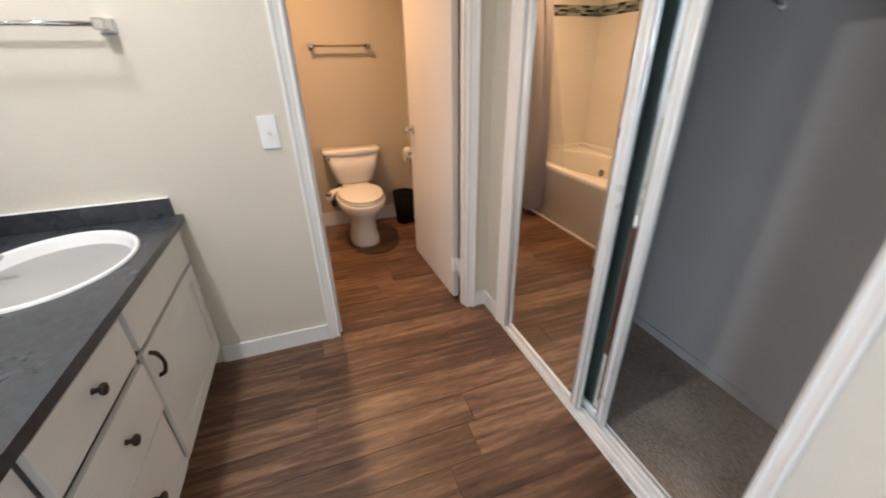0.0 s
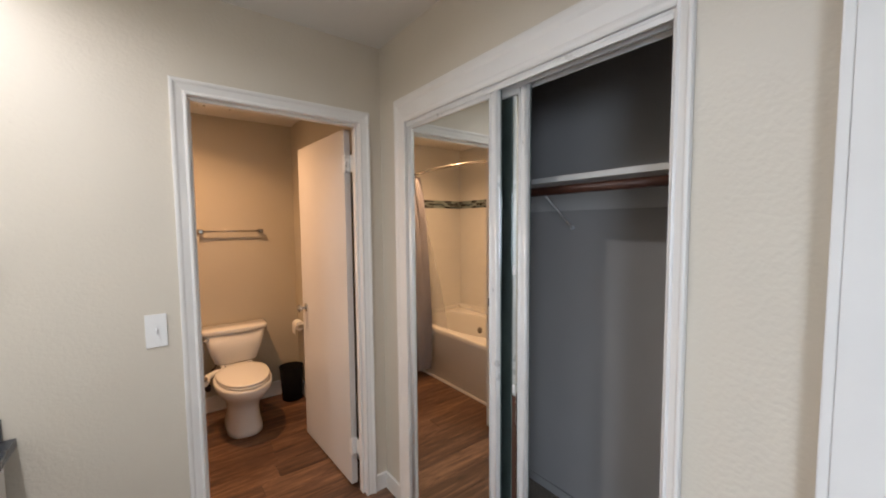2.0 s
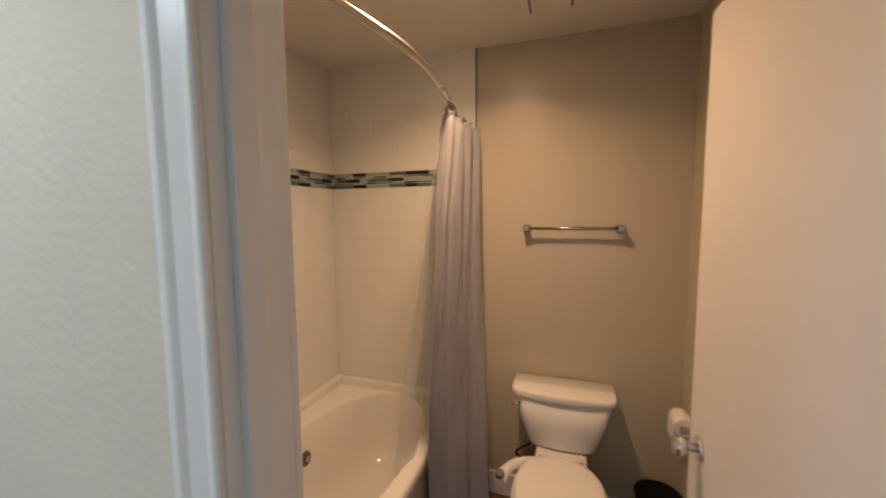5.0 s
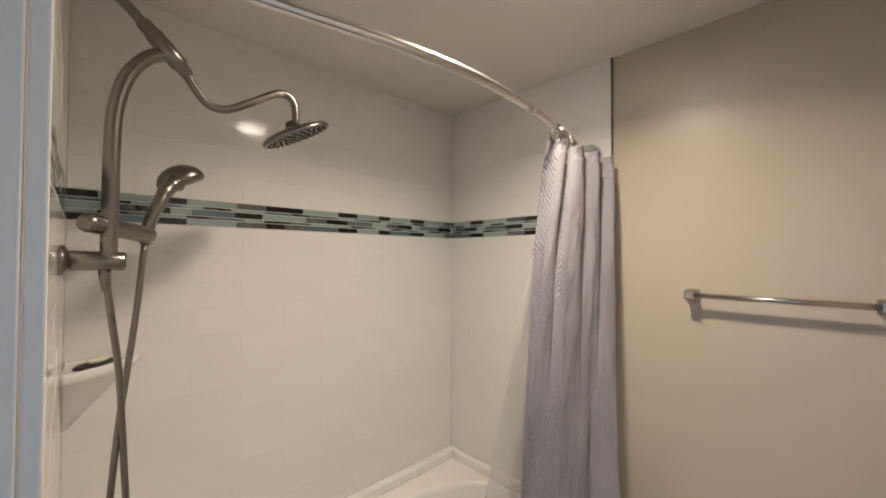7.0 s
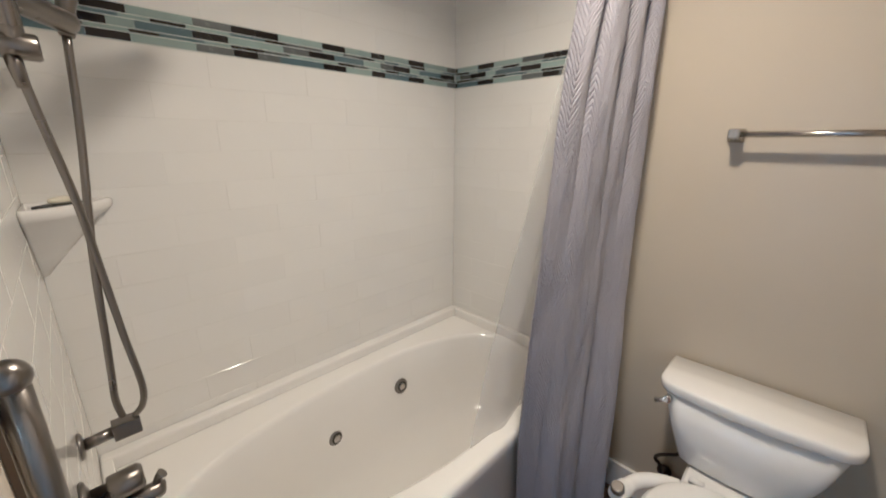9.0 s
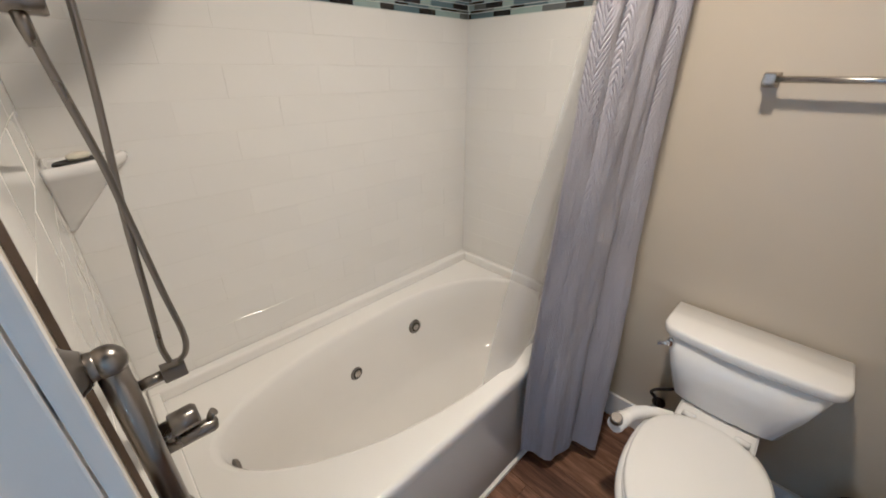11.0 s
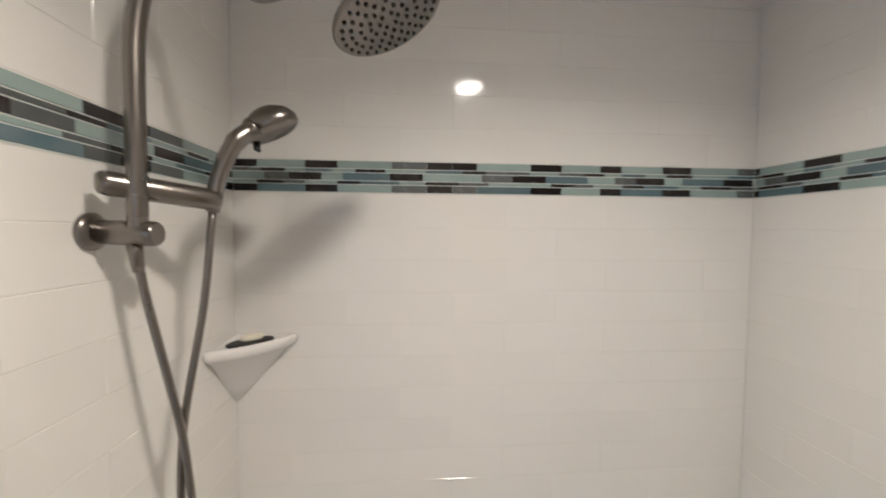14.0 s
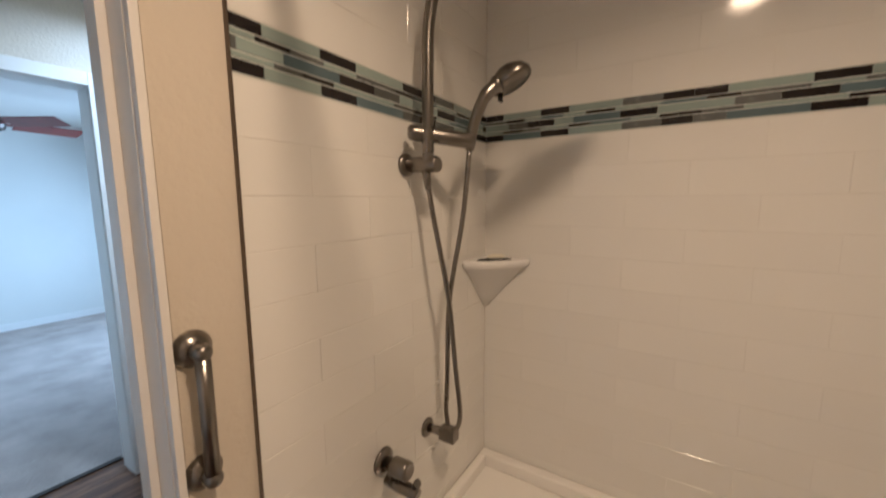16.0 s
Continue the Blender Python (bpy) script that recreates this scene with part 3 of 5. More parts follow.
def front(name, y0, y1, z0, z1, raised, dx=0.0):
    bm = bmesh.new()
    m = 0.052
    if not raised:
        box(bm, VX - 0.003 + dx, VX + 0.014 + dx, y0, y1, z0, z1, 0.004)
    else:
        r0 = [(VX + 0.0045 + dx, y0 + m, z0 + m), (VX + 0.0045 + dx, y1 - m, z0 + m), (VX + 0.0045 + dx, y1 - m, z1 - m), (VX + 0.0045 + dx, y0 + m, z1 - m)]
        back = [(VX - 0.003 + dx, y, z) for _, y, z in r0]
        rings = [back, r0]
        for k, d in ((0.012, 0.0055), (0.034, 0.0125), (0.038, 0.0130)):
            rings.append([(VX + d + dx, p[1] + (k if i in (0, 3) else -k), p[2] + (k if i < 2 else -k)) for i, p in enumerate(r0)])
        loft(bm, rings, True, True, False)
    ob = part(name, bm, M_CAB, van)
    if raised:
        for piece, q in (("stile", (y0, y0 + m, z0, z1)), ("stile", (y1 - m, y1, z0, z1)), ("rail", (y0 + m, y1 - m, z0, z0 + m)), ("rail", (y0 + m, y1 - m, z1 - m, z1))):
            bm = bmesh.new()
            box(bm, VX - 0.003 + dx, VX + 0.014 + dx, *q, 0.003)
            part(piece, bm, M_CAB, ob)
    return ob


front("false_front", 1.130, 1.728, 0.598, 0.738, False)
cd = front("cabinet_door", 1.130, 1.728, 0.134, 0.582, True)
bm = bmesh.new()
tube(bm, curve([(VX + 0.013, 1.166, 0.470), (VX + 0.030, 1.166, 0.478), (VX + 0.040, 1.166, 0.515), (VX + 0.030, 1.166, 0.552), (VX + 0.013, 1.166, 0.560)], 6),
     [0.008] + [0.0065] * 7 + [0.0055] * 9 + [0.0065] * 7 + [0.008], 12)
part("handle", bm, M_BRONZE, cd, "arched dark bronze pull")
for z0, z1, dx in ((0.598, 0.738, 0.004), (0.402, 0.580, 0.010), (0.134, 0.384, 0.0)):
    dr = front("drawer", 0.682, 1.094, z0, z1, False, dx)
    bronze_knob(0.888, (z0 + z1) / 2 + 0.01, VX + 0.013 + dx, dr)
front("false_front", 0.090, 0.646, 0.598, 0.738, False)
cd = front("cabinet_door", 0.090, 0.646, 0.134, 0.582, True)
bronze_knob(0.60, 0.53, VX + 0.014, cd)

top = thing("countertop", (-0.70, 0.9, 0.759), "dark grey speckled laminate countertop on the vanity", "countertop")
SX, SY, SRX, SRY = -0.687, 1.398, 0.228, 0.274


def perimeter(x0, x1, y0, y1, n):
    pts = []
    for k in range(n):
        pts.append((x0 + (x1 - x0) * k / n, y0))
    for k in range(n):
        pts.append((x1, y0 + (y1 - y0) * k / n))
    for k in range(n):
        pts.append((x1 - (x1 - x0) * k / n, y1))
    for k in range(n):
        pts.append((x0, y1 - (y1 - y0) * k / n))
    return pts


per = perimeter(-0.999, -0.405, 1.05, 1.7745, 14)
hole = []
for x, y in per:
    a = math.atan2((y - SY) / SRY, (x - SX) / SRX)
    hole.append((SX + (SRX - 0.012) * math.cos(a), SY + (SRY - 0.012) * math.sin(a)))
bm = bmesh.new()
loft(bm, [[(x, y, 0.759) for x, y in per], [(x, y, VTOP) for x, y in per], [(x, y, VTOP) for x, y in hole], [(x, y, 0.759) for x, y in hole]], False, False, False)
box(bm, -0.999, -0.405, 0.045, 1.0499, 0.759, VTOP)
part("slab", bm, M_COUNTER, top)
bm = bmesh.new()
box(bm, -0.999, -0.434, 1.756, 1.7745, VTOP + 0.0005, 0.866, 0.003)
part("side_splash", bm, M_COUNTER, top)
bm = bmesh.new()
box(bm, -0.999, -0.981, 0.045, 1.7555, VTOP + 0.0005, 0.866, 0.003)
part("backsplash", bm, M_COUNTER, top)
bm = bmesh.new()
box(bm, -0.999, -0.436, 1.7535, 1.7742, 0.8662, 0.8692, 0.001)
part("caulk", bm, M_PLASTIC, top, "white caulk bead")

bm = bmesh.new()
rings = []
for k, z in ((1.0, VTOP + 0.0008), (0.996, VTOP + 0.007), (0.982, VTOP + 0.0105), (0.955, VTOP + 0.0100), (0.932, VTOP + 0.004), (0.912, VTOP - 0.012), (0.86, VTOP - 0.045), (0.74, VTOP - 0.078), (0.48, VTOP - 0.096), (0.12, VTOP - 0.102)):
    rings.append([Vector((SX + SRX * k * math.cos(a), SY + SRY * k * math.sin(a), z)) for a in [2 * math.pi * i / 48 for i in range(48)]])
loft(bm, rings, False, True)
sink = solid("sink", bm, M_CHINA, "white oval china drop-in sink in the dark countertop", "sink")
bm = bmesh.new()
tube(bm, [(SX, SY, VTOP - 0.103), (SX, SY, VTOP - 0.098)], [0.024, 0.022], 20)
part("drain", bm, M_CHROME, sink, "chrome drain")

fx, fy, fz = -0.905, 1.395, VTOP
fc = thing("faucet", (fx, fy, fz), "chrome centreset faucet behind the oval sink", "faucet")
bm = bmesh.new()
loft(bm, [squircle(fx, fy, 0.028, 0.08, fz + 0.001, 32, 3), squircle(fx, fy, 0.027, 0.078, fz + 0.018, 32, 3), squircle(fx, fy, 0.022, 0.070, fz + 0.024, 32, 3)])
part("base", bm, M_CHROME, fc)
bm = bmesh.new()
tube(bm, curve([(fx, fy, fz + 0.02), (fx + 0.005, fy, fz + 0.055), (fx + 0.045, fy, fz + 0.075), (fx + 0.095, fy, fz + 0.066), (fx + 0.125, fy, fz + 0.046)], 6), [0.017] * 8 + [0.015] * 9 + [0.0125] * 8, 16)
part("spout", bm, M_CHROME, fc)
for s in (-1, 1):
    bm = bmesh.new()
    tube(bm, [(fx, fy + s * 0.052, fz + 0.02), (fx, fy + s * 0.052, fz + 0.045), (fx, fy + s * 0.052, fz + 0.05)], [0.018, 0.014, 0.012], 16)
    tube(bm, [(fx, fy + s * 0.052, fz + 0.05), (fx + 0.01, fy + s * 0.075, fz + 0.056), (fx + 0.015, fy + s * 0.098, fz + 0.06)], [0.009, 0.007, 0.006], 12)
    part("lever", bm, M_CHROME, fc)

t = thing("vanity_mirror", (-0.997, 0.9, 0.90), "large frameless mirror on the wall above the vanity", "mirror")
bm = bmesh.new()
box(bm, -0.9985, -0.9925, 0.10, 1.745, 0.90, 1.96, 0.001)
part("glass", bm, M_MIRROR, t)
for y in (0.4, 1.4):
    bm = bmesh.new()
    box(bm, -0.9985, -0.988, y - 0.012, y + 0.012, 0.887, 0.908, 0.002)
    part("clip", bm, M_CHROME, t)


# ---- towel bars, switch ----
def towel_bar(xa, xb, z, wall, depth, size, label, material):
    t = thing("towel_bar", ((xa + xb) / 2, wall, z), label, "towel bar")
    for x in (xa, xb):
        bm = bmesh.new()
        rings = []
        for d, k in ((0.0005, 1.0), (0.006, 1.0), (0.010, 0.82), (depth - 0.02, 0.62), (depth - 0.004, 0.72), (depth + 0.010, 0.70), (depth + 0.013, 0.55)):
            h = size * k
            dz = 0.0 if d < 0.012 else 0.003
            rings.append([(x - h, wall - d, z - h + dz), (x + h, wall - d, z - h + dz), (x + h, wall - d, z + h + dz), (x - h, wall - d, z + h + dz)])
        loft(bm, rings, True, True, False)
        bmesh.ops.bevel(bm, geom=list(bm.edges), offset=0.0018, segments=2, affect="EDGES", clamp_overlap=True)
        part("post", bm, material, t)
    bm = bmesh.new()
    tube(bm, [(xa - 0.004, wall - depth, z + 0.003), (xb + 0.004, wall - depth, z + 0.003)], 0.0085, 16)
    part("bar", bm, material, t)
    return t


towel_bar(-0.876, -0.434, 1.460, WY0, 0.062, 0.024, "chrome towel bar on the beige wall above the counter", M_CHROME)
towel_bar(0.267, 0.696, 1.458, FARY, 0.050, 0.0205, "brushed metal towel bar on the wall over the toilet", M_BAR)
t = thing("light_switch", (-0.0125, WY0, 1.093), "white toggle light switch on a wall plate by the door", "light switch")
bm = bmesh.new()
box(bm, -0.0475, 0.0225, WY0 - 0.006, WY0 - 0.0003, 1.024, 1.156, 0.003)
part("plate", bm, M_PLASTIC, t)
bm = bmesh.new()
box(bm, -0.018, -0.007, WY0 - 0.0075, WY0 - 0.006, 1.082, 1.106, 0.0005)
box(bm, -0.0165, -0.0085, WY0 - 0.018, WY0 - 0.007, 1.088, 1.097, 0.002)
part("toggle", bm, M_PLASTIC, t)
for z in (1.064, 1.124):
    bm = bmesh.new()
    tube(bm, [(-0.0125, WY0 - 0.006, z), (-0.0125, WY0 - 0.0072, z)], 0.0032, 10)
    part("screw", bm, M_PLASTIC, t)


# ---- tub ----
TX0, TX1, TY0, TY1, RIM = -0.8795, -0.085, 1.8905, 3.4095, 0.50


def basin(k, z, drop=0.0, n=16):
    out = []
    for x, y in perimeter(TX0, TX1, TY0, TY1, n):
        a = math.atan2((y - 2.72) / 0.76, (x + 0.48) / 0.40)
        s, c = math.sin(a), math.cos(a)
        ly = 0.545 if s > 0 else 0.875
        cy = 2.845 + drop * 0.06
        px = -0.455 - (0.06 * (-s) ** 2 if s < 0 else 0) + (0.312 - (1 - k)) * c
        out.append(Vector((px, cy + (ly - (1 - k) * (1.0 if s > 0 else 1.6)) * s, z)))
    return out


def tub_outline(inset, z, n=16):
    return [Vector((x, y, z)) for x, y in perimeter(TX0 + inset, TX1 - inset, TY0 + inset, TY1 - inset, n)]


tub = thing("bathtub", (-0.48, 2.65, 0), "white acrylic jetted bathtub set in a tiled alcove", "bathtub")
bm = bmesh.new()
loft(bm, [tub_outline(0.006, 0.0), tub_outline(0.006, 0.44), tub_outline(0.001, 0.45), tub_outline(0.0, 0.484), tub_outline(0.004, 0.495), tub_outline(0.014, RIM),
          basin(1.0, RIM), basin(0.992, RIM - 0.004), basin(0.984, RIM - 0.018), basin(0.97, 0.40), basin(0.95, 0.28), basin(0.925, 0.19), basin(0.89, 0.145), basin(0.83, 0.125), basin(0.75, 0.12)], True, True)
bm.normal_update()
for f in bm.faces:
    f.smooth = abs(f.normal.z) < 0.985 or f.calc_center_median().z < 0.3
part("shell", bm, M_TUB, tub)
bm = bmesh.new()
tube(bm, [(-0.49, 2.012, 0.425), (-0.49, 2.020, 0.423), (-0.49, 2.024, 0.422)], [0.034, 0.032, 0.024], 24)
ov = part("overflow_plate", bm, M_NICKEL, tub, "round metal overflow plate")
bm = bmesh.new()
box(bm, -0.8795, -0.838, TY0, TY1, RIM - 0.002, 0.545, 0.010, 3)
box(bm, -0.8385, -0.095, TY0, TY0 + 0.030, RIM - 0.002, 0.545, 0.010, 3)
box(bm, -0.8385, -0.095, TY1 - 0.030, TY1, RIM - 0.002, 0.545, 0.010, 3)
part("tile_flange", bm, M_TUB, tub)
bm = bmesh.new()
box(bm, TX1 - 0.004, TX1 + 0.012, TY0, TY1, 0.0005, 0.020, 0.005)
part("base_bead", bm, M_TRIM, tub, "white bead along the floor")


def jet(x, y, z, turn):
    bm = bmesh.new()
    tube(bm, [(0, 0, 0), (0.006, 0, 0), (0.010, 0, 0)], [0.036, 0.034, 0.024], 24)
    m = Matrix.Translation((x, y, z)) @ Matrix.Rotation(radians(turn), 4, "Z") @ Matrix.Rotation(radians(-8), 4, "Y")
    bm.transform(m)
    j = part("jet", bm, M_NICKEL, tub, "round metal jet ring")
    # flat dark disc on the ring: shade of the jet's hollow as colour
    bm = bmesh.new()
    tube(bm, [(0.0095, 0, 0), (0.0108, 0, 0)], [0.0235, 0.0225], 20)
    bm.transform(m)
    part("shade_disc", bm, M_RUBBER, j, "dark disc painting the shade inside the jet")
    bm = bmesh.new()
    tube(bm, [(0.008, 0, 0), (0.014, 0, 0), (0.016, 0, 0)], [0.017, 0.016, 0.010], 18)
    bm.transform(m)
    part("nozzle", bm, M_BAR, j)
    return j


jet(-0.726, 2.900, 0.345, 0)
jet(-0.715, 2.552, 0.285, 8)

# ---- toilet ----
wc = thing("toilet", (0.457, 3.05, 0), "white two-piece china toilet with a closed lid", "toilet")
TX = 0.457
bm = bmesh.new()
loft(bm, [squircle(TX, 3.03, 0.122, 0.26, 0.0, 40, 2.6, 0.205), squircle(TX, 3.03, 0.120, 0.26, 0.03, 40, 2.5, 0.20), squircle(TX, 3.03, 0.106, 0.25, 0.10, 40, 2.4, 0.185),
          squircle(TX, 3.03, 0.104, 0.25, 0.18, 40, 2.3, 0.19), squircle(TX, 3.03, 0.122, 0.25, 0.24, 40, 2.2, 0.235), squircle(TX, 3.01, 0.158, 0.25, 0.30, 40, 2.2, 0.29),
          squircle(TX, 3.0, 0.186, 0.24, 0.35, 40, 2.2, 0.329), squircle(TX, 3.0, 0.190, 0.235, 0.378, 40, 2.2, 0.334), squircle(TX, 3.0, 0.187, 0.235, 0.390, 40, 2.2, 0.331), squircle(TX, 3.0, 0.178, 0.23, 0.396, 40, 2.2, 0.322)])
part("bowl", bm, M_CHINA, wc)
bm = bmesh.new()
box(bm, TX - 0.115, TX + 0.115, 3.16, 3.395, 0.30, 0.418, 0.02, 3)
part("tank_deck", bm, M_CHINA, wc)
for nm, z0, th, k in (("seat", 0.398, 0.014, 1.0), ("lid", 0.4135, 0.019, 1.0)):
    bm = bmesh.new()
    r = []
    for d, z in ((0.006, 0), (0.0, th * 0.3), (0.0, th * 0.7), (0.006, th * 0.95), (0.025, th), (0.09, th + (0.005 if nm == "lid" else 0))):
        r.append(squircle(TX, 2.99, 0.174 - d, 0.190 - d, z0 + z, 44, 2.15, (0.316 if nm == "seat" else 0.309) - d))
    loft(bm, r)
    part(nm, bm, M_SEAT, wc)
for s in (-1, 1):
    bm = bmesh.new()
    tube(bm, [(TX + s * 0.075 - 0.02, 3.175, 0.428), (TX + s * 0.075 + 0.02, 3.175, 0.428)], 0.010, 12)
    part("hinge", bm, M_SEAT, wc)


def tank_ring(w, y0, z, bow=0.0, n=12):
    pts = [(-w, 3.402), (-w, y0 + 0.03), (-w + 0.012, y0 + 0.010), (-w + 0.035, y0)]
    front_pts = [(-w + 0.035 + (2 * w - 0.07) * i / n, y0 - bow * math.sin(math.pi * i / n)) for i in range(1, n)]
    pts += front_pts + [(w - 0.035, y0), (w - 0.012, y0 + 0.010), (w, y0 + 0.03), (w, 3.402)]
    return [Vector((TX + x, y, z)) for x, y in pts]


bm = bmesh.new()
loft(bm, [tank_ring(0.135, 3.25, 0.4185, 0.006), tank_ring(0.150, 3.235, 0.432, 0.008), tank_ring(0.188, 3.222, 0.55, 0.010), tank_ring(0.212, 3.212, 0.665, 0.012)], True, True)
for f in bm.faces:
    f.smooth = abs(f.normal.z) < 0.5
part("tank", bm, M_CHINA, wc)
bm = bmesh.new()


def lid_ring(w, y0, z, c=0.055):
    pts = [(-w, 3.404), (-w, y0 + c + 0.035)]
    pts += [(-w + c * (1 - math.cos(a)), y0 + c + 0.02 - (c + 0.004) * math.sin(a)) for a in [math.pi / 2 * i / 6 for i in range(1, 7)]]
    pts += [(-w + c + (2 * w - 2 * c) * i / 10, y0 + 0.016 - 0.014 * math.sin(math.pi * i / 10)) for i in range(1, 10)]
    pts += [(w - c * (1 - math.cos(a)), y0 + c + 0.02 - (c + 0.004) * math.sin(a)) for a in [math.pi / 2 * i / 6 for i in range(6, 0, -1)]]
    pts += [(w, y0 + c + 0.035), (w, 3.404)]
    return [Vector((TX + x, y, z)) for x, y in pts]


loft(bm, [lid_ring(0.224, 3.201, 0.668), lid_ring(0.232, 3.193, 0.670), lid_ring(0.234, 3.190, 0.676), lid_ring(0.235, 3.189, 0.696), lid_ring(0.2325, 3.1915, 0.702), lid_ring(0.227, 3.197, 0.705)], True, True)
for f in bm.faces:
    f.smooth = abs(f.normal.z) < 0.6
part("tank_lid", bm, M_CHINA, wc)
bm = bmesh.new()
tube(bm, [(TX - 0.196, 3.222, 0.648), (TX - 0.196, 3.198, 0.648)], 0.011, 14)
tube(bm, [(TX - 0.196, 3.197, 0.648), (TX - 0.210, 3.196, 0.644), (TX - 0.226, 3.197, 0.634)], [0.008, 0.007, 0.0085], 12)
part("flush_lever", bm, M_CHROME, wc, "chrome flush lever")
bidet = thing("bidet_attachment", (0.25, 3.06, 0.40), "white plastic bidet attachment clipped under the toilet seat", "bidet attachment")
bm = bmesh.new()
path = curve([(0.345, 3.145, 0.408), (0.295, 3.12, 0.410), (0.248, 3.075, 0.408), (0.226, 3.02, 0.404), (0.216, 2.975, 0.400)], 6)
tube(bm, path, [0.020] * 8 + [0.022] * 9 + [0.027] * 7 + [0.024], 16)
part("arm", bm, M_PLASTIC, bidet)
bm = bmesh.new()
tube(bm, [(0.217, 2.985, 0.420), (0.216, 2.982, 0.436), (0.216, 2.981, 0.439)], [0.021, 0.020, 0.016], 20)
part("dial", bm, M_NICKEL, bidet, "grey metal control dial")
sv = thing("supply_valve", (0.25, 3.38, 0.2), "dark metal water supply valve with a braided hose by the toilet", "valve")
bm = bmesh.new()
tube(bm, [(0.262, 3.403, 0.215), (0.262, 3.396, 0.215), (0.262, 3.394, 0.215), (0.262, 3.35, 0.215)], [0.026, 0.024, 0.010, 0.010], 18)
part("body", bm, M_BRONZE, sv)
bm = bmesh.new()
tube(bm, [(0.262, 3.352, 0.215), (0.262, 3.335, 0.215)], [0.021, 0.019], 8)
part("valve_handle", bm, M_BRONZE, sv)
bm = bmesh.new()
tube(bm, curve([(0.262, 3.36, 0.222), (0.252, 3.35, 0.275), (0.235, 3.34, 0.30), (0.25, 3.335, 0.33), (0.30, 3.33, 0.37), (0.335, 3.33, 0.418)], 6), 0.006, 10)
part("hose", bm, M_RUBBER, sv, "braided grey hose")

t = thing("waste_bin", (0.885, 3.27, 0), "small round black mesh waste bin on the floor", "waste bin")
bm = bmesh.new()
ring = lambda r, z: [Vector((0.872 + r * math.cos(a), 3.262 + r * math.sin(a), z)) for a in [2 * math.pi * i / 40 for i in range(40)]]
loft(bm, [ring(0.074, 0.001), ring(0.078, 0.004), ring(0.094, 0.285), ring(0.091, 0.285), ring(0.075, 0.01)], True, True)
part("wall", bm, M_BLACK, t)
bm = bmesh.new()
tube(bm, [ring(0.0945, 0.287)[i % 40] for i in range(41)], 0.0045, 8, False)
part("rim", bm, M_BLACK, t)
t = thing("toilet_roll_holder", (0.97, 3.27, 0.67), "white toilet paper roll on a small wall holder", "paper holder")
for y in (3.205, 3.335):
    bm = bmesh.new()
    box(bm, 0.925, 0.9795, y - 0.006, y + 0.006, 0.62, 0.65, 0.003)
    part("bracket", bm, M_CHROME, t)
bm = bmesh.new()
tube(bm, [(0.946, 3.216, 0.635), (0.946, 3.22, 0.635), (0.946, 3.32, 0.635), (0.946, 3.324, 0.635)], [0.036, 0.040, 0.040, 0.036], 28)
box(bm, 0.9055, 0.9075, 3.222, 3.318, 0.565, 0.635, 0.0005)
part("roll", bm, M_PAPER, t)

# ---- curtain rod, curtain, liner ----
ROD = curve([(-0.076, 1.892, 1.992), (-0.030, 2.10, 1.992), (0.036, 2.47, 1.992), (0.025, 2.80, 1.992), (-0.030, 3.10, 1.992), (-0.085, 3.408, 1.992)], 8)
rod = thing("curtain_rod", (0.0, 2.65, 1.992), "curved polished metal shower curtain rod between the end walls", "curtain rod")
bm = bmesh.new()
tube(bm, ROD[:25], 0.0120, 18)
part("outer_rail", bm, M_ROD, rod)
bm = bmesh.new()
tube(bm, ROD[24:], 0.0108, 18)
part("inner_rail", bm, M_ROD, rod)
for yw, s, x in ((1.890, 1, -0.078), (3.410, -1, -0.085)):
    bm = bmesh.new()
    tube(bm, [(x, yw, 1.992), (x, yw + s * 0.010, 1.992), (x + 0.003, yw + s * 0.020, 1.992), (x + 0.006, yw + s * 0.040, 1.992), (x + 0.008, yw + s * 0.046, 1.992)], [0.050, 0.050, 0.040, 0.021, 0.018], 28)
    part("flange", bm, M_CHROME, rod, "chrome wall flange")


def pleat(a):
    return 2 * abs(math.sin(a / 2)) ** 0.85 - 1


def weave(x, y):
    """Raised herringbone strokes of the cloth at x, y metres."""
    zig = abs((x / 0.046) % 2 - 1) * 0.046
    gate = min(1.0, max(0.22, 0.65 + 2.0 * noise.noise(Vector((x * 13, y * 5, 3.1)))))
    bend = 0.004 * noise.noise(Vector((x * 30, y * 30, 7.7)))
    return (1.5 * (1 - abs(math.sin((zig * 1.4 + y + bend) * 165.0))) ** 1.2 - 0.5) * gate + 0.22 * noise.noise(Vector((x * 130, y * 70, 2.2)))


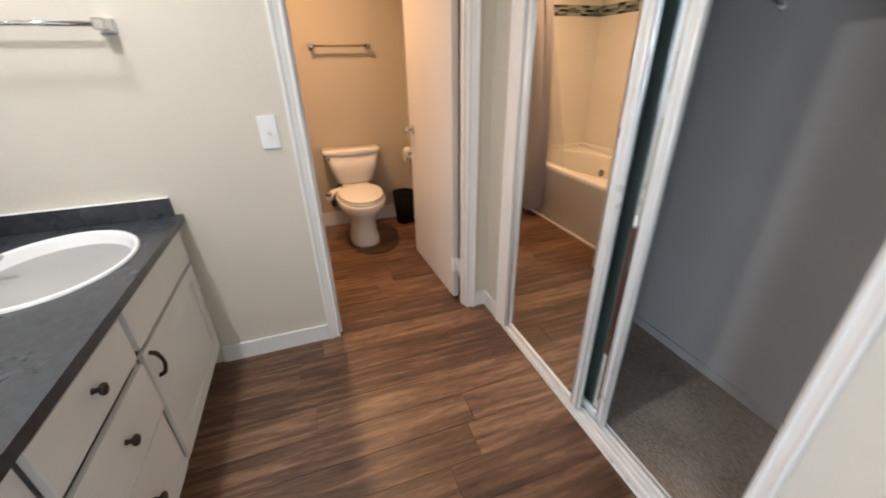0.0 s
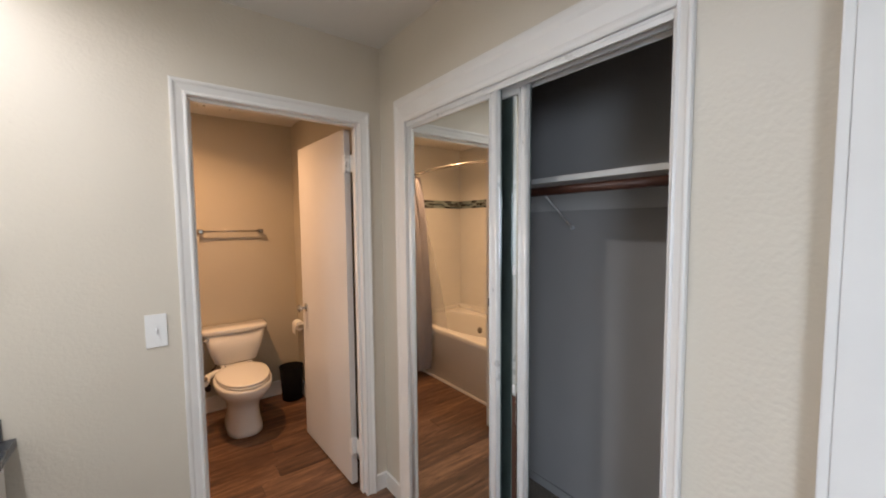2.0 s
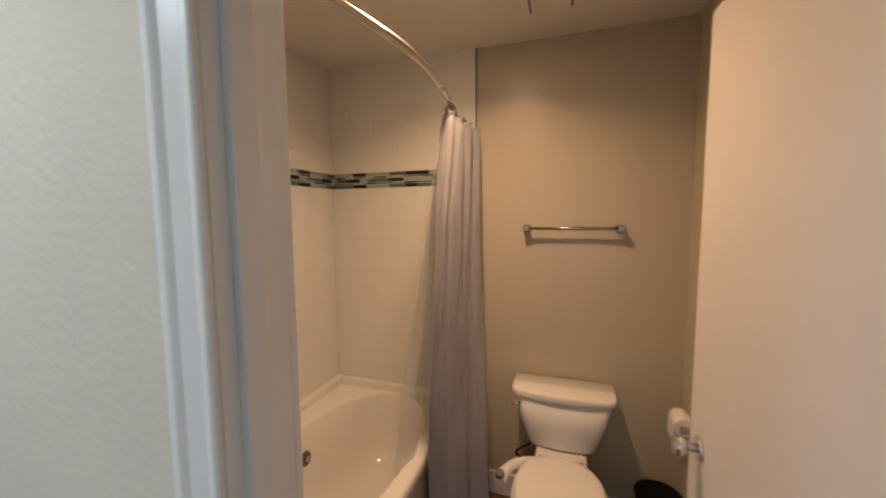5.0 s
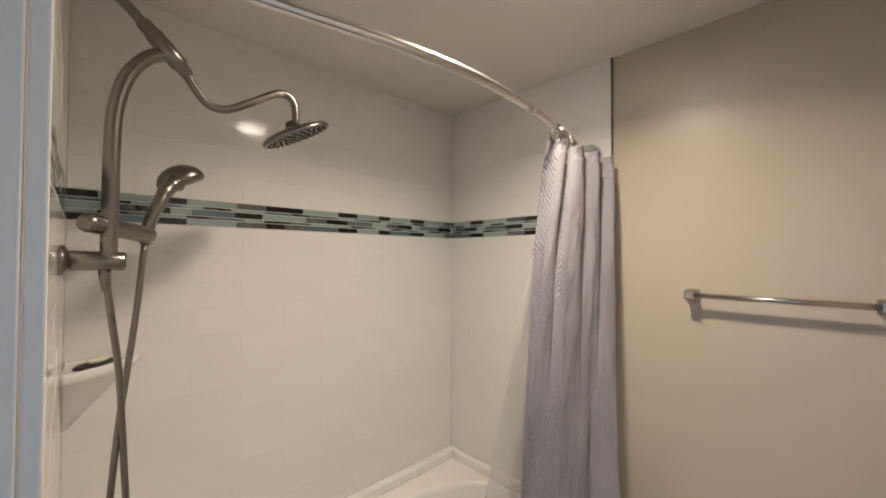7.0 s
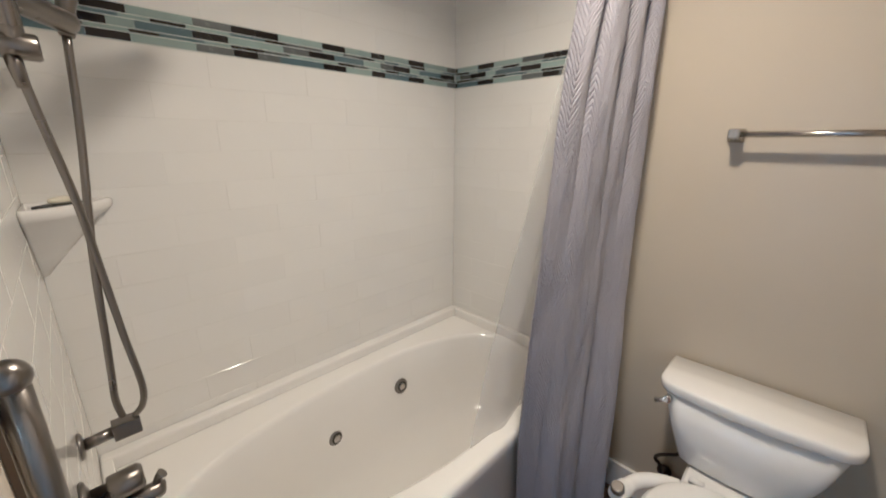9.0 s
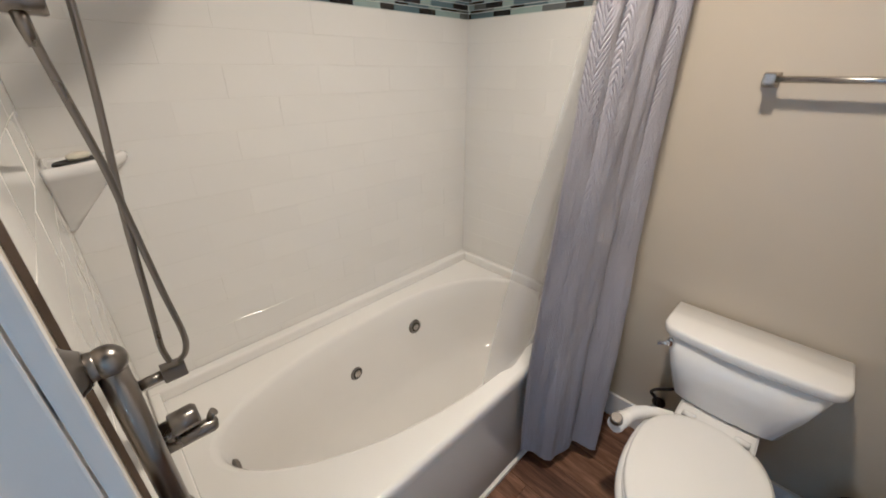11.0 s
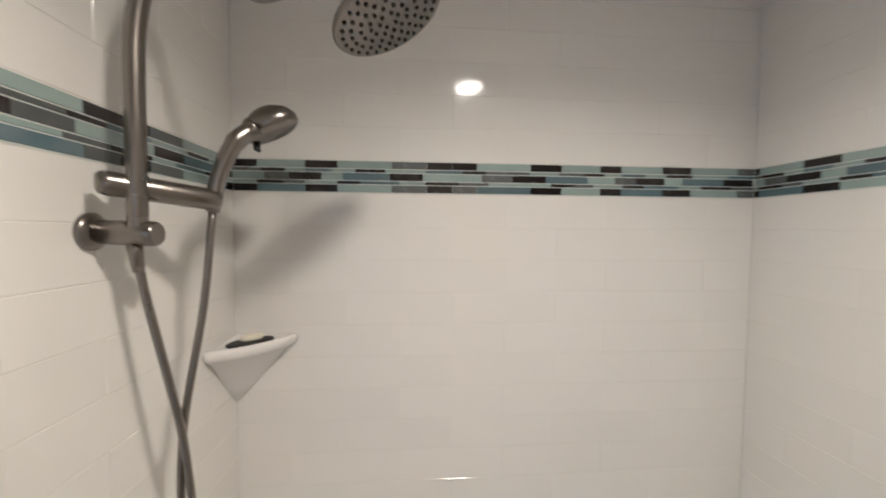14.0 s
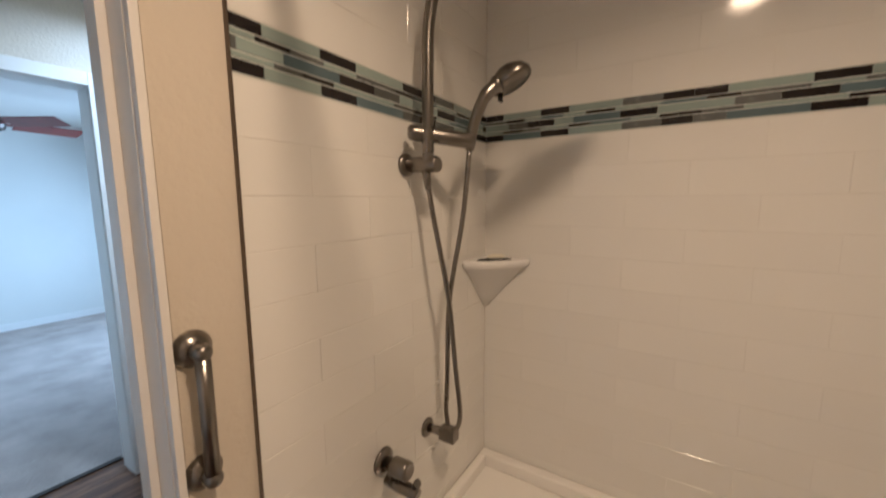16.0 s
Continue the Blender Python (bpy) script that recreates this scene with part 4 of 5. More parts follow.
def drape(name, material, top, middle, low, z_top, z_low, fold_top, fold_low, hem=0.0, relief=0.0, nu=150, nv=46, cloth=1.15):
    """A gathered sheet hung between three lines in plan (top, middle, low), each from its first to its last edge."""
    bm = bmesh.new()
    uvl = bm.loops.layers.uv.new("UVMap")
    grid, base, co = [], [], {}
    top, middle, low = [[Vector(p) for p in line] for line in (top, middle, low)]
    for j in range(nv + 1):
        v = j / nv
        row = []
        wa, wb, wc = 2 * (v - 0.5) * (v - 1), 4 * v * (1 - v), 2 * v * (v - 0.5)
        e0, e1 = [top[k] * wa + middle[k] * wb + low[k] * wc for k in (0, 1)]
        along = (e1 - e0).normalized()
        across = Vector((along.y, -along.x))
        for i in range(nu + 1):
            u = i / nu
            s1 = pleat(2 * math.pi * fold_top[0] * u + 0.4 + 0.8 * math.sin(7 * u)) * fold_top[1] * max(0.0, 1 - 1.8 * v) ** 1.1
            s2 = (pleat(2 * math.pi * fold_low[0] * u + fold_low[2]) + 0.22 * math.sin(2 * math.pi * fold_low[0] * 2.3 * u + 2.0 - v)) * fold_low[1] * (0.15 + 0.85 * v ** 0.9)
            n = 0.010 * noise.noise(Vector((u * 6, v * 4, 1.7))) + 0.003 * noise.noise(Vector((u * 20, v * 16, 4.7)))
            cx, cy = u * cloth, v * (z_top - z_low)
            q = e0.lerp(e1, u) + across * (s1 + s2 + n)
            z = z_top - cy + 0.012 * math.sin(2 * math.pi * fold_low[0] * u + 1.0) * v ** 6 - 0.006 * (1 - v) ** 12 * (1 + math.cos(2 * math.pi * fold_top[0] * u))
            row.append((Vector((q.x, q.y, z)), cx, cy))
        base.append(row)
    for j, row in enumerate(base):
        line = []
        for i, (p, cx, cy) in enumerate(row):
            q = p.copy()
            if relief:
                du = row[min(i + 1, nu)][0] - row[max(i - 1, 0)][0]
                dv = base[min(j + 1, nv)][i][0] - base[max(j - 1, 0)][i][0]
                if cy < hem:
                    d = 0.003 * math.sin(math.pi * cy / hem) + 0.003 * noise.noise(Vector((cx * 90, cy * 90, 0.3)))
                else:
                    d = relief * weave(cx, cy)
                q += dv.cross(du).normalized() * -d
            vert = bm.verts.new(q)
            co[vert] = (cx, cy)
            line.append(vert)
        grid.append(line)
    for j in range(nv):
        for i in range(nu):
            f = bm.faces.new((grid[j][i], grid[j][i + 1], grid[j + 1][i + 1], grid[j + 1][i]))
            f.smooth = True
            for l in f.loops:
                l[uvl].uv = co[l.vert]
    me = bpy.data.meshes.new(name)
    bm.to_mesh(me)
    bm.free()
    me.materials.append(material)
    return me


cur = thing("shower_curtain", (0.03, 3.15, 1.96), "lavender-grey herringbone shower curtain drawn back and gathered", "shower curtain")
ob = new("drape", drape("drape", M_CLOTH, [(-0.020, 2.985), (0.004, 3.365)], [(-0.034, 2.855), (0.066, 3.250)], [(-0.062, 2.885), (0.122, 3.140)], 1.966, 0.068, (3.6, 0.024), (1.45, 0.026, -0.35), 0.050, 0.0050, 330, 480, 0.72))
ob.parent, ob.matrix_parent_inverse = cur, Matrix.Translation(cur.location).inverted()
sm = ob.modifiers.new("cloth", "SOLIDIFY")
sm.thickness = 0.0025
liner = thing("curtain_liner", (-0.10, 3.05, 1.95), "clear plastic shower liner hanging inside the tub", "curtain liner")
ob = new("sheet", drape("sheet", M_LINER, [(-0.060, 3.10), (-0.075, 3.37)], [(-0.125, 2.90), (-0.110, 3.33)], [(-0.155, 2.70), (-0.150, 3.30)], 1.955, 0.40, (5.0, 0.008), (2.0, 0.014, 0.4), 0.0, 0.0, 110, 40, 0.5))
ob.parent, ob.matrix_parent_inverse = liner, Matrix.Translation(liner.location).inverted()
sm = ob.modifiers.new("sheet", "SOLIDIFY")
sm.thickness = 0.0006
rp = ROD
for k in range(9):
    y = 2.99 + 0.022 * k + (0.012 if k % 3 == 0 else 0)
    i = min(range(len(rp)), key=lambda n: abs(rp[n].y - y))
    x = rp[i].x
    bm = bmesh.new()
    tube(bm, [(x + 0.020 * math.sin(a), y + 0.006 * math.cos(2 * a + k), 1.978 + 0.030 * math.cos(a)) for a in [2 * math.pi * n / 20 for n in range(21)]], 0.0022, 8, False)
    part("ring", bm, M_NICKEL, cur, "thin metal curtain ring")

# ---- shower set ----
SHX = -0.42
sh = thing("shower_set", (SHX, 1.89, 1.56), "brushed nickel rain shower with slide bar and hand shower", "shower")
bm = bmesh.new()
tube(bm, [(SHX, 1.8905, 2.124), (SHX, 1.896, 2.124), (SHX, 1.905, 2.124), (SHX, 1.910, 2.124)], [0.030, 0.030, 0.020, 0.013], 26)
part("wall_flange", bm, M_NICKEL, sh)
bm = bmesh.new()
tube(bm, curve([(SHX, 1.900, 2.124), (SHX, 1.935, 2.130), (SHX, 1.968, 2.118), (SHX, 1.998, 2.092), (SHX, 2.012, 2.078)], 6), 0.0105, 14)
part("supply_arm", bm, M_NICKEL, sh)
bm = bmesh.new()
tube(bm, [(SHX, 2.006, 2.085), (SHX, 2.010, 2.080), (SHX, 2.024, 2.066), (SHX, 2.026, 2.064), (SHX, 2.074, 2.014), (SHX, 2.076, 2.012), (SHX, 2.092, 1.994)], [0.013, 0.0155, 0.0155, 0.0185, 0.0185, 0.015, 0.0125], 18)
part("diverter", bm, M_NICKEL, sh, "brushed nickel diverter body")
bm = bmesh.new()
tube(bm, curve([(SHX, 1.961, 1.560), (SHX, 1.962, 1.70), (SHX, 1.963, 1.80), (SHX, 1.967, 1.885), (SHX, 1.985, 1.960), (SHX, 2.018, 2.010), (SHX, 2.056, 2.032)], 7), 0.0142, 16)
part("slide_bar", bm, M_NICKEL, sh)
bm = bmesh.new()
tube(bm, curve([(SHX, 2.085, 2.002), (SHX, 2.106, 1.968), (SHX, 2.135, 1.940), (SHX, 2.172, 1.941), (SHX, 2.228, 1.976), (SHX, 2.280, 2.011), (SHX, 2.313, 2.019), (SHX, 2.334, 1.998), (SHX, 2.338, 1.948)], 7), 0.0095, 14)
part("head_arm", bm, M_NICKEL, sh)
HN = Vector((0.05, 0.44, -0.90)).normalized()
turn = HN.to_track_quat("Z", "Y").to_matrix().to_4x4()
HC = Matrix.Translation((SHX, 2.338, 1.920)) @ turn
bm = bmesh.new()
tube(bm, [(0, 0, -0.034), (0, 0, -0.022), (0, 0, -0.012), (0, 0, -0.006), (0, 0, 0.0), (0, 0, 0.006), (0, 0, 0.010)], [0.013, 0.018, 0.026, 0.081, 0.090, 0.092, 0.089], 44)
bm.transform(HC)
head = part("shower_head", bm, M_NICKEL, sh, "round flat rain shower head")
bm = bmesh.new()
for r, n in ((0.016, 6), (0.032, 12), (0.048, 16), (0.064, 22), (0.078, 26)):
    for k in range(n):
        a = 2 * math.pi * (k + 0.37 * r * 100 % 1) / n
        q = [(r * math.cos(a) + 0.0034 * math.cos(b), r * math.sin(a) + 0.0034 * math.sin(b)) for b in [math.pi / 3 * i for i in range(6)]]
        loft(bm, [[(x, y, 0.0095) for x, y in q], [(x, y, 0.0125) for x, y in q]], False, True, False)
bm.transform(HC)
part("spray_plate", bm, M_RUBBER, head, "dark rubber nozzles")
bm = bmesh.new()
tube(bm, [(-0.422, 1.8905, 1.577), (-0.422, 1.896, 1.577), (-0.422, 1.899, 1.577), (-0.422, 1.904, 1.577)], [0.029, 0.029, 0.026, 0.018], 30)
tube(bm, [(-0.422, 1.900, 1.577), (-0.423, 1.904, 1.577), (-0.424, 1.984, 1.574), (-0.424, 1.988, 1.574)], [0.0165, 0.0188, 0.0194, 0.0168], 24)
part("lower_mount", bm, M_NICKEL, sh)
bm = bmesh.new()
tube(bm, [(-0.394, 1.922, 1.650), (-0.397, 1.925, 1.650), (-0.403, 1.931, 1.649), (-0.500, 2.028, 1.634), (-0.507, 2.035, 1.634), (-0.511, 2.039, 1.634)], [0.011, 0.0165, 0.0185, 0.0188, 0.0172, 0.012], 24)
part("hand_shower_bracket", bm, M_NICKEL, sh)
bm = bmesh.new()
tube(bm, curve([(-0.508, 2.026, 1.612), (-0.508, 2.034, 1.66), (-0.509, 2.050, 1.705), (-0.519, 2.066, 1.742), (-0.538, 2.086, 1.766)], 6), [0.0105, 0.012, 0.0125] + [0.0135] * 8 + [0.0145] * 6 + [0.0165] * 6 + [0.020, 0.023], 16)
hand = part("hand_shower", bm, M_NICKEL, sh, "brushed nickel hand shower")
bm = bmesh.new()
hn = Vector((0.02, 0.42, -0.85)).normalized()
hm = Matrix.Translation((-0.573, 2.107, 1.775)) @ hn.to_track_quat("Z", "Y").to_matrix().to_4x4()
rings = []
for z, k in ((-0.056, 0.22), (-0.050, 0.5), (-0.035, 0.82), (-0.014, 1.0), (0.002, 0.98), (0.009, 0.86), (0.010, 0.3)):
    rings.append([hm @ Vector((0.041 * k * math.cos(a), 0.055 * k * math.sin(a), z * 0.78)) for a in [2 * math.pi * i / 28 for i in range(28)]])
loft(bm, rings)
part("spray_face", bm, M_NICKEL, hand)
bm = bmesh.new()
tube(bm, [hm @ Vector((0, -0.036, 0.006)), hm @ Vector((0, -0.043, 0.020)), hm @ Vector((0, -0.040, 0.026))], [0.007, 0.006, 0.004], 10)
part("spray_button", bm, M_RUBBER, hand)
for pts in ([(-0.508, 2.026, 1.615), (-0.500, 2.012, 1.45), (-0.475, 1.986, 1.235), (-0.485, 1.972, 1.05), (-0.490, 1.966, 0.97), (-0.493, 1.962, 0.91), (-0.495, 1.966, 0.868)],
            [(SHX, 1.955, 1.565), (-0.425, 1.965, 1.48), (-0.445, 1.982, 1.34), (-0.468, 1.990, 1.22), (-0.480, 2.000, 1.05), (-0.488, 2.009, 0.93), (-0.492, 2.002, 0.880), (-0.495, 1.984, 0.858)]):
    bm = bmesh.new()
    tube(bm, curve(pts, 8), 0.0066, 12)
    part("hose", bm, M_NICKEL, sh, "ribbed metal shower hose")
bm = bmesh.new()
tube(bm, [(SHX, 1.955, 1.565), (SHX - 0.001, 1.956, 1.545), (SHX - 0.002, 1.959, 1.515)], [0.0105, 0.010, 0.008], 14)
part("hose_nut", bm, M_NICKEL, sh)

out = thing("hose_outlet", (-0.50, 1.89, 0.83), "brushed nickel hose outlet on the tiled wall", "valve")
bm = bmesh.new()
tube(bm, [(-0.500, 1.8905, 0.832), (-0.500, 1.896, 0.832), (-0.500, 1.900, 0.832)], [0.028, 0.027, 0.015], 24)
part("wall_flange", bm, M_NICKEL, out)
bm = bmesh.new()
tube(bm, [(-0.500, 1.896, 0.832), (-0.498, 1.950, 0.838)], [0.0125, 0.0125], 16)
part("stub", bm, M_NICKEL, out)
bm = bmesh.new()
box(bm, -0.513, -0.479, 1.944, 1.992, 0.822, 0.858, 0.004)
part("connector", bm, M_NICKEL, out)

tv = thing("tub_valve", (-0.31, 1.89, 0.84), "brushed nickel tub filler valve with a lever handle", "tub valve")
bm = bmesh.new()
tube(bm, [(-0.309, 1.8905, 0.846), (-0.309, 1.896, 0.846), (-0.309, 1.902, 0.846)], [0.034, 0.033, 0.018], 26)
part("wall_flange", bm, M_NICKEL, tv)
bm = bmesh.new()
tube(bm, [(-0.309, 1.897, 0.846), (-0.309, 1.923, 0.846), (-0.309, 1.924, 0.846), (-0.309, 1.928, 0.846), (-0.309, 1.968, 0.848), (-0.309, 1.974, 0.848)], [0.015, 0.015, 0.022, 0.024, 0.0235, 0.018], 22)
part("body", bm, M_NICKEL, tv)
bm = bmesh.new()
tube(bm, [(-0.309, 1.905, 0.803), (-0.309, 1.990, 0.800), (-0.309, 1.998, 0.798)], [0.016, 0.0165, 0.013], 18)
tube(bm, [(-0.309, 1.918, 0.842), (-0.309, 1.918, 0.806)], 0.011, 12)
part("spout", bm, M_NICKEL, tv)
bm = bmesh.new()
tube(bm, [(-0.309, 1.985, 0.808), (-0.308, 1.992, 0.826), (-0.306, 1.999, 0.832)], [0.007, 0.007, 0.010], 12)
part("lever", bm, M_NICKEL, tv)

# ---- soap dish, soap, grab bar ----
dish = thing("soap_dish", (-0.84, 1.93, 1.12), "white ceramic corner soap dish on the tiled walls", "soap dish")
bm = bmesh.new()


def corner_ring(leg, z, inset=0.0):
    x0, y0 = -0.8795 + inset, 1.8905 + inset
    arc = [(math.cos(math.pi / 2 * k / 14), math.sin(math.pi / 2 * k / 14)) for k in range(15)]
    return [Vector((x0, y0, z))] + [Vector((x0 + leg * c ** 1.35, y0 + leg * q ** 1.35, z)) for c, q in arc]


loft(bm, [corner_ring(0.012, 1.115), corner_ring(0.060, 1.170), corner_ring(0.138, 1.258), corner_ring(0.158, 1.272), corner_ring(0.166, 1.280), corner_ring(0.168, 1.292), corner_ring(0.164, 1.299),
          corner_ring(0.152, 1.301, 0.003), corner_ring(0.138, 1.298, 0.008), corner_ring(0.130, 1.292, 0.010)], True, True, False)
for f in bm.faces:
    f.smooth = len(f.verts) == 4
bm.transform(Matrix.Translation((0, 0, -0.008)))
part("body", bm, M_CHINA, dish)
bm = bmesh.new()
c, ax, ay = Vector((-0.812, 1.958, 0)), Vector((0.707, -0.707, 0)), Vector((0.707, 0.707, 0))
loft(bm, [[c + ax * (0.060 * k * math.cos(a)) + ay * (0.034 * k * math.sin(a)) + Vector((0, 0, z)) for a in [2 * math.pi * i / 28 for i in range(28)]] for k, z in ((1.0, 1.2945), (0.98, 1.299), (0.8, 1.3002))])
bm.transform(Matrix.Translation((0, 0, -0.008)))
part("soap_mat", bm, M_RUBBER, dish, "dark oval soap mat")
bm = bmesh.new()
loft(bm, [[c + ax * (0.030 * k * math.cos(a) - 0.004) + ay * (0.016 * k * math.sin(a)) + Vector((0, 0, z)) for a in [2 * math.pi * i / 24 for i in range(24)]] for k, z in ((0.8, 1.3005), (1.0, 1.306), (0.95, 1.313), (0.6, 1.316))])
bm.transform(Matrix.Translation((0, 0, -0.008)))
solid("soap_bar", bm, M_SOAP, "small worn cream soap bar on the dish", "soap")

gb = thing("grab_bar", (0.082, 1.882, 1.17), "short brushed nickel grab bar upright on the beige wall", "grab bar")
gx = 0.0885
for gz in (1.276, 1.080):
    bm = bmesh.new()
    tube(bm, [(gx, 1.8855, gz), (gx, 1.890, gz), (gx, 1.896, gz), (gx, 1.905, gz)], [0.0275, 0.0275, 0.021, 0.0145], 26)
    tube(bm, [(gx, 1.900, gz), (gx, 1.915, gz)], [0.0125, 0.0115], 18)
    part("mount", bm, M_NICKEL, gb)
    bm = bmesh.new()
    bmesh.ops.create_uvsphere(bm, u_segments=22, v_segments=14, radius=0.0135, matrix=Matrix.Translation((gx, 1.917, gz)))
    for f in bm.faces:
        f.smooth = True
    part("end_ball", bm, M_NICKEL, gb)
bm = bmesh.new()
tube(bm, [(gx, 1.917, 1.080), (gx, 1.917, 1.276)], 0.0106, 20)
part("bar", bm, M_NICKEL, gb)


# ---- ceiling ----
def downlight(x, y, z, label, lens):
    t = thing("ceiling_light", (x, y, z), label, "ceiling light", "recessed lights")
    ring = lambda r, zz: [Vector((x + r * math.cos(a), y + r * math.sin(a), zz)) for a in [2 * math.pi * i / 36 for i in range(36)]]
    bm = bmesh.new()
    loft(bm, [ring(0.092, z - 0.0005), ring(0.090, z - 0.005), ring(0.080, z - 0.006), ring(0.070, z - 0.003), ring(0.068, z - 0.0008)], False, False)
    part("trim_ring", bm, M_PLASTIC, t)
    bm = bmesh.new()
    loft(bm, [ring(0.0675, z - 0.0012), ring(0.05, z - 0.0016)], True, True)
    part("lens", bm, lens, t, "glowing lens")


downlight(0.14, 2.67, WCEIL, "white round recessed light glowing in the ceiling", M_LENS)
downlight(-0.52, 1.36, CEIL, "white round recessed light above the vanity", M_LENS2)
downlight(-0.52, 0.62, CEIL, "white round recessed light above the vanity", M_LENS2)
vent = thing("exhaust_vent", (0.385, 3.06, WCEIL), "square off-white exhaust fan cover on the ceiling", "vent")
bm = bmesh.new()
loft(bm, [[Vector((0.385 + sx * k, 3.06 + sy * k, z)) for sx, sy in ((-1, -1), (1, -1), (1, 1), (-1, 1))] for k, z in ((0.118, WCEIL - 0.0005), (0.116, WCEIL - 0.012), (0.085, WCEIL - 0.018), (0.083, WCEIL - 0.010))], False, True, False)
part("frame", bm, M_CEIL, vent)
# dark plate added behind the cover; its colour is the slot's shade
bm = bmesh.new()
box(bm, 0.385 - 0.0825, 0.385 + 0.0825, 3.06 - 0.0825, 3.06 + 0.0825, WCEIL - 0.0128, WCEIL - 0.0103)
part("slot_shade", bm, M_BRONZE, vent, "dark plate painting the shade in the slot round the cover")
bm = bmesh.new()
box(bm, 0.385 - 0.076, 0.385 + 0.076, 3.06 - 0.076, 3.06 + 0.076, WCEIL - 0.024, WCEIL - 0.013, 0.004)
part("cover", bm, M_CEIL, vent)

# ---- bedroom ----
win = structure("window_1", [(-2.69, -2.63, -3.3, -3.25, 0.7, 2.1), (-2.69, -2.63, -1.55, -1.5, 0.7, 2.1), (-2.69, -2.63, -3.25, -1.55, 0.7, 0.75), (-2.69, -2.63, -3.25, -1.55, 2.05, 2.1), (-2.68, -2.64, -2.42, -2.38, 0.75, 2.05)],
                M_TRIM, "white framed bedroom window", 0.004)
FX, FY, FZ = -0.33, -2.27, 2.13
fan = thing("ceiling_fan", (FX, FY, CEIL), "ceiling fan with dark red-brown wooden blades", "ceiling fan")
bm = bmesh.new()
tube(bm, [(FX, FY, CEIL - 0.001), (FX, FY, CEIL - 0.04), (FX, FY, CEIL - 0.05)], [0.07, 0.06, 0.02], 24)
tube(bm, [(FX, FY, CEIL - 0.05), (FX, FY, FZ + 0.05)], 0.013, 12)
part("mount", bm, M_BRONZE, fan)
bm = bmesh.new()
tube(bm, [(FX, FY, FZ + 0.06), (FX, FY, FZ + 0.05), (FX, FY, FZ + 0.02), (FX, FY, FZ - 0.04), (FX, FY, FZ - 0.07)], [0.03, 0.09, 0.11, 0.10, 0.05], 28)
part("motor", bm, M_BRONZE, fan)
for k in range(5):
    bm = bmesh.new()
    box(bm, 0.17, 0.62, -0.070, 0.070, -0.005, 0.005, 0.004)
    box(bm, 0.09, 0.20, -0.014, 0.014, -0.004, 0.002, 0.002)
    bm.transform(Matrix.Translation((FX, FY, FZ + 0.005)) @ Matrix.Rotation(radians(122 + 72 * k), 4, "Z") @ Matrix.Rotation(radians(-20), 4, "X"))
    part("blade", bm, M_FAN, fan, "dark red-brown blade")

# ---- wall tiles ----
wall_of = {"long": bpy.data.objects["wall_tub"], "near": bpy.data.objects["wall_door_side"], "far": bpy.data.objects["wall_toilet"]}
TZ = [1.6830 - 0.0925 * k for k in range(19)]
MB0, MB1 = 1.6845, 1.7745
random.seed(12)
structure("tile_bed", [(-0.8897, -0.8808, 1.8885, 3.4115, 0, WCEIL), (-0.8807, 0.0, 1.8853, 1.8892, 0, WCEIL), (-0.8807, 0.0, 3.4108, 3.4177, 0, WCEIL)], M_GROUT, "pale grout bed of the tub tiles")
structure("trim_tile_edge", [(0.0002, 0.0040, 1.8857, 1.8920, 0, WCEIL), (0.0003, 0.0046, 3.4075, 3.4177, 0, WCEIL)], M_EDGE, "dark metal edge strip of the tiling")
shared = {}


def tile_piece(kind, u0, u1, z0, z1, material, name, proud=0.0, gap=0.0006, edge=0.0007, lean=0.2):
    """One tile on a wall; u runs along the wall."""
    key = (kind == "long", kind == "near", round(u1 - u0, 3), round(z1 - z0, 4), material.name)
    if key not in shared:
        bm = bmesh.new()
        w, h = (u1 - u0) / 2 - gap * 0.4, (z1 - z0) / 2 - gap
        if kind == "long":
            box(bm, -0.0016, 0.0018, -w, w, -h, h, edge, 1)
        else:
            s = 1 if kind == "near" else -1
            box(bm, -w, w, min(-0.0016 * s, 0.0018 * s), max(-0.0016 * s, 0.0018 * s), -h, h, edge, 1)
        shared[key] = mesh(bm, name, material)
    ob = new(name, shared[key])
    ob.parent = wall_of[kind]
    ob.rotation_euler = [radians(random.uniform(-lean, lean)) for k in range(3)]
    u, z = (u0 + u1) / 2, (z0 + z1) / 2
    ob.location = {"long": (TILEX - 0.0018 + proud, u, z), "near": (u, 1.8882 + proud, z), "far": (u, 3.4118 - proud, z)}[kind]


def tile_row(kind, lo, hi, start, z0, z1):
    u = start
    while u > lo:
        u -= 0.305
    while u < hi - 0.004:
        a, b = max(u, lo), min(u + 0.305, hi)
        if b - a > 0.008:
            tile_piece(kind, a, b, z0, z1, M_TILE, "tile")
        u += 0.305


